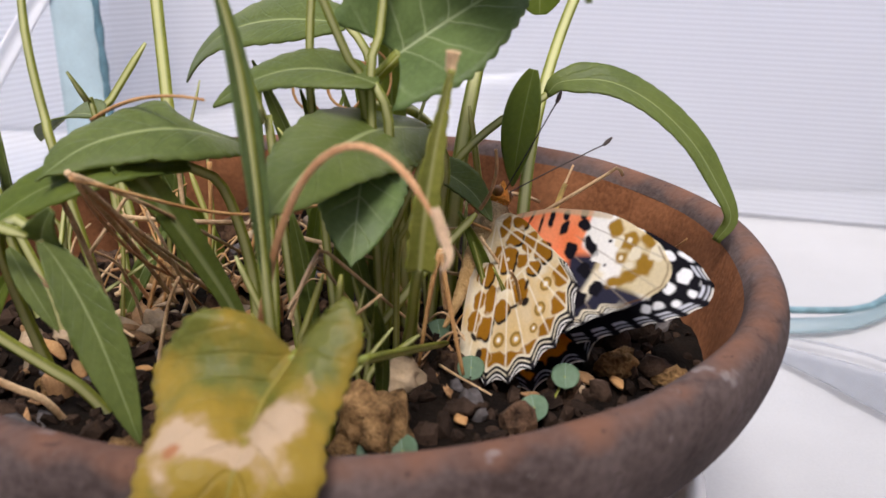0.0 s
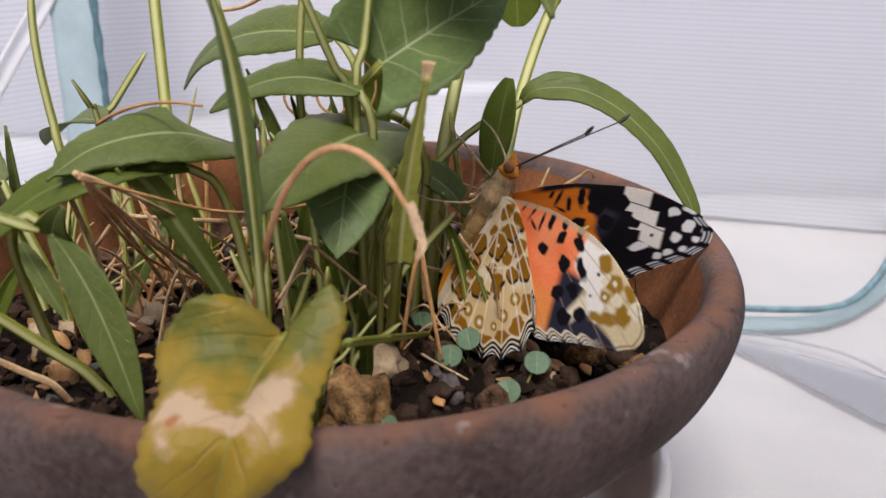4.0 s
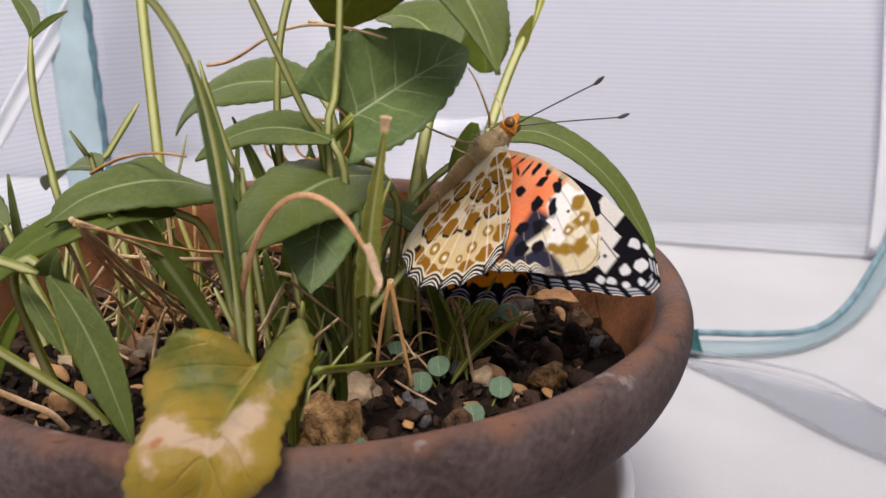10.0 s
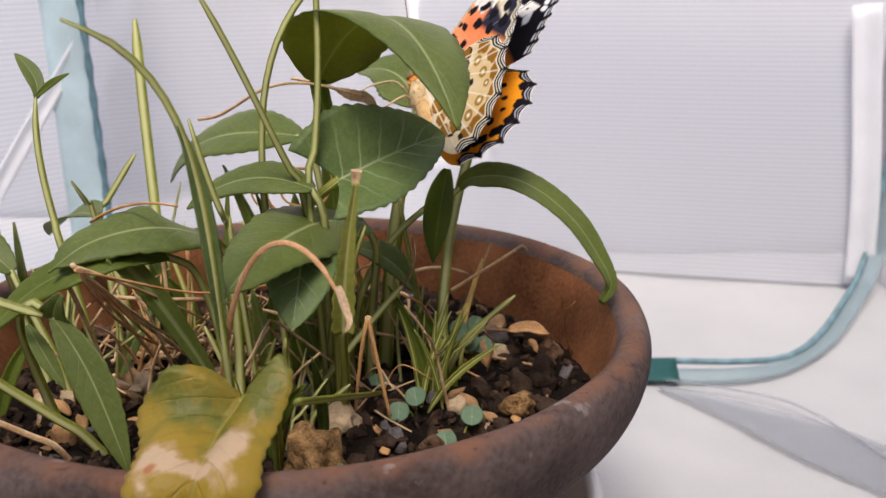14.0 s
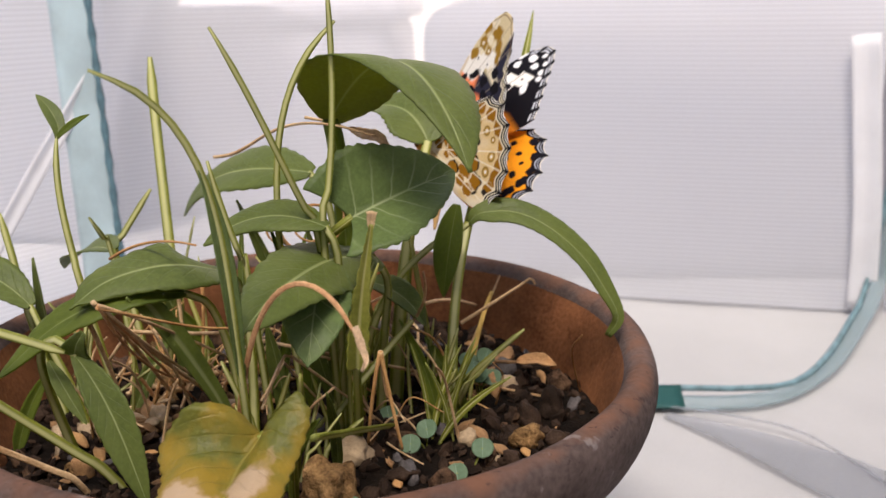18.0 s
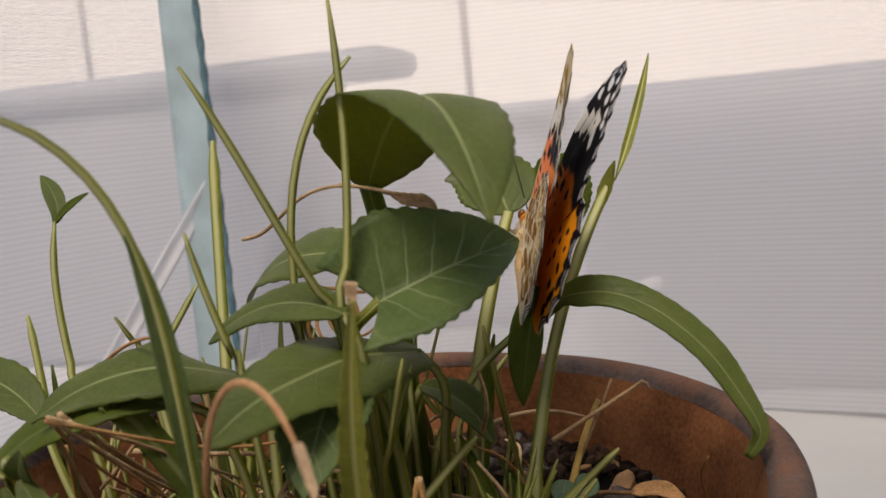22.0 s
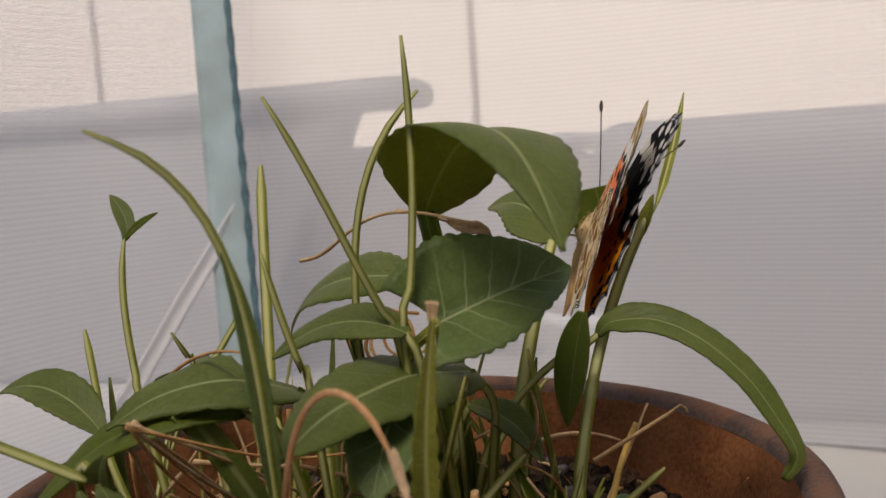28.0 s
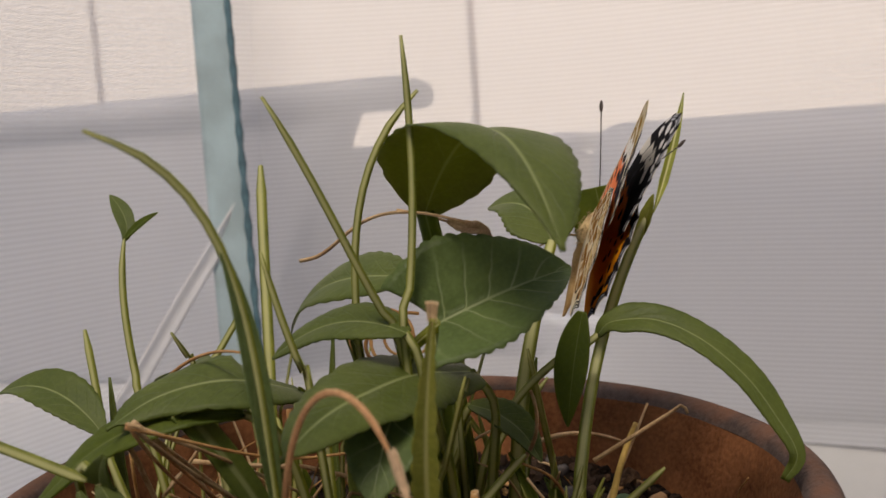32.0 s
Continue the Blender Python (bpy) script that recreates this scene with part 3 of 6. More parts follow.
grey_box = tagged(new("storage_box"), "grey plastic storage box behind the netting", "box")
part("body", box_bm(0.004, 0.50, 0.2315, 0.44, -0.003, 0.1174, 0.013, 5), M_GREY, grey_box)
tub = tagged(new("plastic_tub"), "translucent grey plastic tub behind the netting", "tub")
bm = box_bm(-0.62, -0.120, 0.303, 0.345, -0.003, 0.138, 0.006, 3)
for v in bm.verts:
    if v.co.x > -0.3:
        v.co.x -= 1.15 * max(0.0, 0.138 - v.co.z) * (0.4 if v.co.z < 0.1 else 1.0)
part("body", bm, M_TUB, tub)
part("rim", box_bm(-0.64, -0.088, 0.296, 0.352, 0.134, 0.149, 0.007, 4), M_TUB, tub)

bin_low = tagged(new("storage_bin"), "low lilac-grey plastic bin behind the netting", "bin")
part("body", box_bm(-0.240, -0.022, 0.365, 0.50, -0.003, 0.107, 0.012, 4), M_BIN, bin_low)
part("rim", box_bm(-0.246, -0.016, 0.359, 0.506, 0.106, 0.1165, 0.0045, 3), M_BIN, bin_low)

M_CUP = mat("clear_cup", (0.75, 0.75, 0.78), 0.2, vary=0.03, scale=20)
cupn = M_CUP.node_tree
ctr, cmx = cupn.nodes.new("ShaderNodeBsdfTransparent"), cupn.nodes.new("ShaderNodeMixShader")
cmx.inputs[0].default_value = 0.24
cupn.links.new(ctr.outputs[0], cmx.inputs[1])
cupn.links.new(cupn.nodes["Principled BSDF"].outputs[0], cmx.inputs[2])
cupn.links.new(cmx.outputs[0], cupn.nodes["Material Output"].inputs["Surface"])
cup = tagged(new("plastic_cup"), "clear plastic cup standing behind the netting", "cup")
part("wall", lathe_bm([(0.026, 0.001), (0.0285, 0.025), (0.0310, 0.045), (0.0300, 0.045), (0.0275, 0.025), (0.025, 0.002)], 48), M_CUP, cup)
part("rim", lathe_bm([(0.0303, 0.0430), (0.0322, 0.0434), (0.0332, 0.0458), (0.0322, 0.0480), (0.0303, 0.0480), (0.0292, 0.0458), (0.0303, 0.0430)], 48), mat("white_cup_rim", (0.92, 0.92, 0.93), 0.3), cup)
cup.matrix_basis = pose(0.007, 0.250, -0.003)

# ---------------------------------------------------------------- pot, saucer, soil
pot = tagged(new("flower_pot"), "weathered terracotta bowl-shaped flower pot with grey bloom", "flower pot")
FOOT = [(0.036, 0.006), (0.0415, 0.0065), (0.0432, 0.012), (0.0445, 0.0185), (0.0455, 0.0262)]
OUT = [(0.0440, 0.0252), (0.0456, 0.0250), (0.0466, 0.0258), (0.0474, 0.0272), (0.0484, 0.0292), (0.0502, 0.032), (0.0525, 0.035), (0.0553, 0.038), (0.0582, 0.041), (0.0612, 0.044), (0.0638, 0.0475), (0.0654, 0.0515), (0.0662, 0.0555), (0.0660, 0.0582), (0.0650, 0.0602), (0.0632, 0.0610), (0.0612, 0.0603), (0.0601, 0.0585)]
INN = [(0.0601, 0.0585), (0.0588, 0.054), (0.0575, 0.049), (0.0555, 0.043), (0.050, 0.036), (0.02, 0.030)]


def rounded(profile, n):
    return [(p.x, p.z) for p in smoothed([(r, 0, z) for r, z in profile], n)]


part("body", lathe_bm(rounded(OUT, 60), 160, 0.0005), M_POT, pot)
part("foot", lathe_bm(rounded(FOOT, 24), 120, 0.0003), M_FOOT, pot, "bare orange clay foot")
part("inner_wall", lathe_bm(rounded(INN, 24), 160, 0.0005), M_TERRA, pot, "orange-brown clay inside of the pot")
saucer = tagged(new("saucer"), "white plastic saucer under the pot", "saucer")
part("dish", lathe_bm(rounded([(0.002, 0.0055), (0.047, 0.0058), (0.0535, 0.012), (0.0555, 0.022), (0.0570, 0.0245), (0.0588, 0.0235), (0.0585, 0.018), (0.0560, 0.007), (0.050, 0.0012), (0.002, 0.0008)], 50), 96), M_SAUCER, saucer)

SOIL_Z = 0.0455


def soil_z(x, y):
    r = math.hypot(x, y)
    return SOIL_Z + 0.0022 * noise.noise(Vector((x * 60, y * 60, 0.5))) + 0.0012 * noise.noise(Vector((x * 190, y * 190, 2))) - 0.09 * max(0, r - 0.045) ** 1.1 * 2 + 0.0015 * math.exp(-((x * 30) ** 2 + (y * 30) ** 2))


bm = bmesh.new()
rings = []
for j in range(46):
    r = 0.0585 * j / 45 + 1e-5
    ring = []
    for k in range(120):
        a = 2 * math.pi * k / 120
        x, y = r * math.cos(a), r * math.sin(a)
        ring.append(bm.verts.new((x, y, soil_z(x, y) + 0.0007 * noise.noise(Vector((x * 500, y * 500, 1))))))
    rings.append(ring)
for j in range(45):
    for k in range(120):
        bm.faces.new((rings[j][k], rings[j][(k + 1) % 120], rings[j + 1][(k + 1) % 120], rings[j + 1][k]))
soil = tagged(part("soil", bm, M_SOIL), "dark crumbly potting soil", "soil", kind="stuff")

rnd = random.Random(5)
bm = bmesh.new()
for i in range(1500):
    a, r = rnd.uniform(0, 6.283), 0.0555 * math.sqrt(rnd.random())
    x, y = r * math.cos(a), r * math.sin(a)
    s = rnd.choice((0.0006, 0.0008, 0.001, 0.0012, 0.0016, 0.0021))
    pebble_bm(s, i, (1, rnd.uniform(0.6, 1), rnd.uniform(0.35, 0.8)), 1, 0.3, (x, y, soil_z(x, y) + s * 0.25), bm)
grit = tagged(part("grit", bm, M_GRIT, smooth=False), "mixed dark and tan grit and bark crumbs on the soil", "grit", kind="stuff")

STONES = [((0.0100, -0.0355, 0.0), 0.0052, (1, 0.9, 0.9), M_STONE, "rough tan pumice stone on the soil"), ((0.0115, -0.021, 0.0), 0.0033, (1.1, 0.9, 0.8), M_PALE, "pale gravelly pebble on the soil"),
          ((0.0384, 0.0082, 0.0), 0.0019, (1.1, 0.9, 0.8), M_PALE, "pale smooth pebble on the soil"), ((0.0315, -0.0125, 0.0), 0.0020, (1, 1, 0.8), M_PALE, "pale rough pebble on the soil"),
          ((-0.0365, -0.0245, 0.0), 0.0019, (1, 1, 0.8), M_STONE, "small orange-brown pebble on the soil"), ((-0.0300, 0.006, 0.0), 0.0036, (1.2, 0.9, 0.7), M_STONE, "tan pebble among stems"),
          ((0.0425, -0.0065, 0.0), 0.0030, (1, 1, 0.7), M_GRIT, "grey bark chunk on the soil"), ((0.0470, 0.000, 0.0), 0.0033, (1.1, 1, 0.7), M_GRIT, "dark bark chunk on the soil"),
          ((0.0350, -0.0200, 0.0), 0.0024, (1.3, 0.8, 0.6), M_GRIT, "brown bark chip on the soil"), ((0.0420, -0.0150, 0.0), 0.0024, (1.2, 1, 0.7), M_STONE, "brown stone on the soil"),
          ((0.0030, -0.0430, 0.0), 0.0018, (1, 1, 0.8), M_STONE, "small tan pebble by the rim"), ((-0.0260, -0.0100, 0.0), 0.0028, (1, 1.1, 0.7), M_PALE, "tan pebble among stems"),
          ((0.0210, -0.0290, 0.0), 0.0022, (1.2, 1, 0.6), M_GRIT, "grey stone chip on the soil"), ((0.0260, -0.0060, 0.0), 0.0022, (1.2, 1, 0.6), M_GRIT, "grey stone chip on the soil")]
for i, ((x, y, _), s, sq, m, lab) in enumerate(STONES):
    ob = tagged(part("pebble", pebble_bm(s, i + 40, sq, 4 if s > 0.003 else 3, 0.24), m, label=lab), lab, "pebble", group="pebbles on the soil")
    ob.matrix_basis = pose(x, y, soil_z(x, y) + s * 0.45)
for i in range(150):
    a, r = rnd.uniform(0, 6.283), 0.0535 * math.sqrt(rnd.random())
    x, y = r * math.cos(a), r * math.sin(a)
    s = rnd.choice((0.0011, 0.0013, 0.0016, 0.0019, 0.0024, 0.0030))
    m, lab = rnd.choice(((M_BARK, "dark brown bark chunk on the soil"), (M_STONE, "small tan pumice bit on the soil"), (M_SLATE, "small blue-grey stone on the soil"), (M_GRIT, "small dark stone on the soil"), (M_BARK, "dark brown bark chunk on the soil"), (M_BARK, "dark brown bark chunk on the soil"), (M_PALE, "small pale pebble on the soil"), (M_CHIP, "flat dry wood chip on the soil"), (M_SLATE, "small blue-grey stone on the soil")))
    flat = (1.5, 0.8, 0.3) if m is M_CHIP else (1.2, rnd.uniform(0.7, 1.0), rnd.uniform(0.5, 0.8))
    ob = tagged(part("pebble", pebble_bm(s, i + 70, flat, 2, 0.32), m, smooth=m is not M_BARK), lab, "pebble", group="pebbles on the soil")
    ob.matrix_basis = pose(x, y, soil_z(x, y) + s * 0.3)

# ---------------------------------------------------------------- plants


def stalk(name, parent, ctrl, r0, r1, foot=None, material=None, groove=0.55, n=26, sides=10, label="", flat=0.8, up=(0, 1, -0.3)):
    """A stalk from its tip (first control point) down to its foot in the soil."""
    pts = bez(ctrl, 9)
    if foot:
        fx, fy = foot
        pts = pts + [Vector((fx, fy, soil_z(fx, fy) - 0.002))]
    pts = smoothed(pts, n)
    return part(name, tube_bm(pts, lambda u: 0.80 * (r0 + (r1 - r0) * u) * min(1.0, 0.45 + 7.0 * u), sides, groove, up, flat), material or M_STEM, parent, label)


def leaf(parent, ctrl, width, up=(0, 0, 1), shape=lance, material=None, label="", n=62, petiole=None, pr=0.0008, name="leaf", pmat=None, on=False, **kw):
    """A leaf from base to tip, with its petiole as a part of its own. on: the midrib runs through the points themselves."""
    ob = part(name, leaf_bm(smoothed(ctrl if on else bez(ctrl, 12), n), width / 2, up, shape, **kw), material or M_LEAF, parent, label)
    if petiole:
        pts = [Vector(ctrl[0]) + (Vector(ctrl[1]) - Vector(ctrl[0])) * 0.04, *[Vector(p) for p in petiole]]
        part("petiole", tube_bm(smoothed(pts, 18), lambda u: pr * (0.8 + 0.5 * u), 8, 0.5, (0, 1, -0.3), 0.8), pmat or M_STEM, ob)
    return ob


def soil_at(x, y):
    return (x, y, soil_z(x, y) - 0.002)


centre = tagged(new("viola_plant"), "bushy green viola plant with nibbled leaves growing in the pot", "plant", group="viola plants")
HEART = part("leaf", leaf_bm(smoothed(bez([(0, 0, 0), (0, 0.0115, 0.0016), (0, 0.0215, -0.0012)], 12), 70), 0.0104, (0, 0, 1), hearty, fold=0.55, curl=0.12, teeth=15, tooth=0.06, across=16, seed=2, sinus=0.45), M_LEAF2, centre, "broad dark green heart-shaped leaf with pale veins")
part("petiole", tube_bm(smoothed([(0, 0.0006, -0.0002), (-0.001, -0.004, -0.006), (-0.003, -0.004, -0.016), (-0.004, 0.002, -0.028), (-0.004, 0.006, -0.042)], 18), lambda u: 0.0009, 8, 0.4), M_STEM, HEART)

FOLD = [(0.0063, 0.0016, 0.1019), (0.0139, -0.0064, 0.1149), (0.0212, -0.0162, 0.1188), (0.028, -0.0265, 0.1132), (0.0329, -0.0354, 0.0996)]
leaf(centre, FOLD, 0.0170, lambda u: (0.5 * u, 0.95 - 1.9 * u, 0.35 + 0.9 * math.sin(math.pi * min(1, u * 1.2))), lambda u: max(0.04, math.sin(math.pi / 2 * min(1.0, 0.10 + u / 0.24)) ** 0.9 * (1.0 - max(0.0, u - 0.4) ** 1.6 * 1.5) * (1 - u**9)), [M_LEAF, M_UNDER], "arched green leaf bent over with its yellow-green underside showing", petiole=[(0.0075, 0.003, 0.094), (0.008, 0.004, 0.08), soil_at(0.009, 0.004)], pr=0.0020, under=True, skew=lambda u: 0.30 - 0.72 * u, fold=0.18, curl=0.25, teeth=16, tooth=0.06, across=14, seed=5, pmat=M_LEAF3)
leaf(centre, [(0.0143, -0.0060, 0.0790), (0.0085, -0.0160, 0.0811), (0.0043, -0.0280, 0.0810), (0.0022, -0.0360, 0.0800), (0.0000, -0.0425, 0.0772)], 0.0138, (0.25, -0.45, 1), lambda u: max(0.04, math.sin(math.pi * min(1, u * 0.93 + 0.10)) ** 0.62), M_LEAF, "arching green leaf with a pale midrib", petiole=[(0.0165, -0.003, 0.073), (0.0155, -0.003, 0.062), soil_at(0.014, -0.002)], on=True, fold=0.08, curl=0.22, wave=0.09, seed=7)
leaf(centre, [(0.0080, -0.0170, 0.0800), (0.0076, -0.0250, 0.0768), (0.0076, -0.0305, 0.0726), (0.0074, -0.0335, 0.0686)], 0.0112, (0.25, -1, 0.55), lambda u: max(0.04, math.sin(math.pi * min(1, u * 0.9 + 0.12)) ** 0.7), M_LEAF2, "shaded dark green drooping leaf", petiole=[(0.009, -0.013, 0.078), (0.011, -0.010, 0.065), soil_at(0.011, -0.006)], on=True, fold=0.15, wave=0.08, seed=8)
leaf(centre, [(-0.0137, -0.0142, 0.0829), (-0.0067, -0.0136, 0.0888), (0.0007, -0.015, 0.0898), (0.0086, -0.0182, 0.0872)][::-1], 0.0092, (0, -0.5, 1), lance, M_LEAF, "narrow arching green leaf", petiole=[(0.010, -0.017, 0.082), (0.009, -0.012, 0.065), soil_at(0.008, -0.008)], fold=0.3, curl=0.3, seed=9)
leaf(centre, [(-0.0336, 0.0345, 0.0766), (-0.0268, 0.0274, 0.0885), (-0.015, 0.0193, 0.0915), (0.0006, 0.0109, 0.0908)][::-1], 0.0155, (0, -0.7, 1), lance, M_LEAF, "long arching green leaf at the back", petiole=[(0.004, 0.009, 0.085), (0.006, 0.008, 0.065), soil_at(0.006, 0.006)], fold=0.2, curl=0.2, seed=10)
leaf(centre, [(0.0225, 0.0225, 0.0945), (0.0200, 0.0270, 0.1010), (0.0150, 0.0310, 0.1025), (0.0085, 0.0360, 0.1000)], 0.0140, (0, -0.6, 1), ovate, M_LEAF, "nibbled pale green leaf at the back", petiole=[(0.021, 0.018, 0.088), (0.018, 0.010, 0.07), soil_at(0.016, 0.006)], pr=0.0012, fold=0.2, seed=11)
stalk("stalk", centre, [(-0.0063, -0.0255, 0.12), (-0.0004, -0.0227, 0.108), (0.0026, -0.0202, 0.0965), (0.0064, -0.0161, 0.0865)], 0.0006, 0.0010, (0.010, -0.006))
stalk("stalk", centre, [(0.0101, -0.0102, 0.1201), (-0.0, -0.0127, 0.1113), (-0.0013, -0.012, 0.0977), (-0.0012, -0.0109, 0.0824)], 0.0007, 0.0008, (0.001, -0.008))
stalk("stalk", centre, [(0.01, -0.0158, 0.1271), (0.0105, -0.0151, 0.1132), (0.0101, -0.0153, 0.0995), (0.0077, -0.0168, 0.0859)], 0.0006, 0.0010, (0.008, -0.010))

left = tagged(new("viola_plant"), "leggy viola plant with long stems and lance leaves", "plant", group="viola plants")
leaf(left, [(-0.0118, -0.0101, 0.0772), (-0.0154, -0.0190, 0.0810), (-0.0206, -0.0225, 0.0815), (-0.0265, -0.0260, 0.0801), (-0.0302, -0.0318, 0.0774)], 0.0112, (0.1, -0.55, 1), lambda u: max(0.04, math.sin(math.pi * min(1, u * 0.95 + 0.09)) ** 0.65), M_LEAF, "long lance-shaped green leaf with toothed edge", petiole=[(-0.0095, -0.008, 0.073), (-0.008, -0.010, 0.06), soil_at(-0.008, -0.012)], on=True, fold=0.10, curl=0.2, wave=0.08, seed=12)
leaf(left, [(-0.0150, -0.0215, 0.0768), (-0.0230, -0.0260, 0.0780), (-0.0330, -0.0300, 0.0745), (-0.0430, -0.0330, 0.0660)], 0.0080, (0.1, -0.5, 1), lance, M_LEAF3, "yellow-green narrow leaf bending outward", petiole=[(-0.012, -0.018, 0.073), (-0.010, -0.014, 0.06), soil_at(-0.010, -0.012)], on=True, fold=0.2, curl=0.2, seed=13)
leaf(left, [(-0.0100, -0.0160, 0.0470), (-0.0118, -0.0182, 0.0555), (-0.0153, -0.0212, 0.0650), (-0.0186, -0.0240, 0.0728), (-0.0222, -0.0262, 0.0790)], 0.0040, (0.35, -0.75, 0.75), lambda u: 0.45 + 0.55 * min(1, 1.6 * u), leaf_mat("channelled_stalk", (0.16, 0.205, 0.046), (0.36, 0.40, 0.17), (0.11, 0.145, 0.032), trans=0.35, vein_w=0.30, side=0.0), "channelled green leaf stalk with a pale stripe", on=True, fold=0.30, tooth=0, seed=14)
ARCH = [(-0.0135, -0.053, 0.1161), (-0.0035, -0.0454, 0.1115), (0.0002, -0.0429, 0.0993), (-0.0012, -0.0442, 0.0812), (-0.0002, -0.0425, 0.0664)]
stalk("stalk", left, ARCH, 0.0006, 0.00095, (-0.001, -0.036), label="tall bent grooved stem")
leaf(left, bez(ARCH, 11)[4:11], 0.0030, (0.75, -0.75, 0.1), lance, M_LEAF2, "narrow dark wing along the stem", fold=0.5, tooth=0, seed=15)
LST = [(-0.0394, -0.0098, 0.1013), (-0.04, -0.0125, 0.0922), (-0.0376, -0.0135, 0.0837), (-0.0358, -0.015, 0.076)]
stalk("stalk", left, LST, 0.0007, 0.0010, (-0.030, -0.014))
leaf(left, [(-0.0394, -0.0098, 0.1010), (-0.0385, -0.0085, 0.1035), (-0.0420, -0.0065, 0.1065), (-0.0445, -0.0050, 0.1080)], 0.0032, (0.6, -1, 0.5), lance, M_LEAF, "torn leaf stub on a stem", fold=0.2, seed=16)
leaf(left, [(-0.0394, -0.0098, 0.1010), (-0.0370, -0.0095, 0.1035), (-0.0335, -0.0090, 0.1050)], 0.0014, (0, -1, 0.5), lance, M_LEAF3, "curled torn leaf edge", fold=0.3, seed=17)
stalk("stalk", left, [(-0.0412, 0.0431, 0.111), (-0.0389, 0.0361, 0.0938), (-0.0354, 0.0286, 0.0769), (-0.0321, 0.0198, 0.0603)], 0.0014, 0.0014, (-0.030, 0.015), label="thick cut-off grooved stem")
stalk("stalk", left, [(-0.0356, 0.0211, 0.0855), (-0.0396, 0.02, 0.0797), (-0.0436, 0.0188, 0.0734)], 0.0008, 0.0009, (-0.040, 0.014))
stalk("stalk", left, [(-0.0421, 0.0049, 0.0834), (-0.0396, 0.0071, 0.077)], 0.0006, 0.0008, (-0.034, 0.008))
leaf(left, [(-0.0600, 0.0290, 0.0660), (-0.0530, 0.0230, 0.0725), (-0.0470, 0.0170, 0.0750), (-0.0405, 0.0105, 0.0752)][::-1], 0.011, (0, -0.3, 1), lance, M_LEAF, "pale green leaf leaning over the rim", petiole=[(-0.038, 0.008, 0.07), (-0.035, 0.006, 0.06), soil_at(-0.033, 0.004)], fold=0.15, seed=18)
leaf(left, [(-0.0270, -0.0385, 0.0725), (-0.0215, -0.0405, 0.0665), (-0.0185, -0.0435, 0.0600), (-0.0150, -0.0458, 0.0510)], 0.0064, (0.3, -1, 0.8), lance, M_LEAF, "drooping green leaf with a pale midrib by the rim", petiole=[(-0.031, -0.036, 0.074), (-0.038, -0.028, 0.066), soil_at(-0.036, -0.022)], fold=0.25, seed=19)
stalk("stalk", left, [(-0.0500, -0.0370, 0.0700), (-0.0400, -0.0340, 0.0600), (-0.0280, -0.0320, 0.0500)], 0.0009, 0.0011, (-0.024, -0.031))
stalk("stalk", left, [(-0.0609, 0.0068, 0.0838), (-0.0581, 0.0044, 0.0755), (-0.0554, 0.0016, 0.0668)], 0.0009, 0.0010, (-0.048, -0.002))

right = tagged(new("viola_plant"), "viola plant with a long strap leaf arching over the pot rim", "plant", group="viola plants")
STRAP = [(0.0311, 0.0081, 0.0812), (0.0334, 0.0078, 0.0833), (0.0399, 0.0070, 0.0837), (0.0464, 0.0060, 0.0810), (0.0526, 0.0048, 0.0757), (0.0568, 0.0036, 0.0697), (0.0594, 0.0024, 0.0645), (0.0576, 0.0024, 0.0606)]
leaf(right, STRAP, 0.0056, lambda u: (0.45 * u, -0.75, 1.0), lambda u: max(0.05, min(1, u * 6 + 0.25) * (1 - max(0, u - 0.45) ** 1.5 * 1.9)), [M_LEAF, M_UNDER], "long narrow green leaf arching down to the rim", petiole=[(0.0286, 0.0080, 0.0793), (0.0238, 0.0076, 0.0768), (0.0170, 0.0064, 0.0700), (0.012, 0.004, 0.06), soil_at(0.010, 0.004)], pr=0.0007, on=True, fold=0.30, curl=0.15, tooth=0.05, teeth=22, wave=0.10, seed=21, n=60, under=True)
stalk("stalk", right, [(0.0385, 0.0339, 0.0986), (0.0311, 0.0231, 0.0848), (0.028, 0.012, 0.0707), (0.0281, -0.0003, 0.0584)], 0.0012, 0.0013, (0.0285, -0.006), label="stout pale-striped grooved stem")
leaf(right, [(0.0390, 0.0335, 0.0979), (0.0423, 0.0451, 0.1073), (0.0446, 0.0553, 0.1194)], 0.0017, (0.3, -1, 0.2), strappy, M_STEM, "thin yellow-green pointed leaf", fold=0.4, tooth=0, seed=22)
leaf(right, [(0.0290, 0.0080, 0.0850), (0.0272, 0.0060, 0.0775), (0.0264, 0.0030, 0.0680)], 0.0064, (-0.3, -1, 0.2), lance, M_LEAF3, "folded narrow leaf hanging on the stem", fold=0.4, tooth=0, seed=23)

leaf(right, [(0.0362, 0.0310, 0.0930), (0.0378, 0.0325, 0.0965), (0.0386, 0.0330, 0.0995), (0.0392, 0.0335, 0.1012)], 0.0030, (-0.6, -1, 0.2), lance, M_UNDER, "small folded bud leaf at the stem node", fold=0.4, tooth=0.1, teeth=6, seed=24)

front = tagged(new("viola_plant"), "withering viola with a yellowed leaf hanging over the pot rim", "plant", group="viola plants")

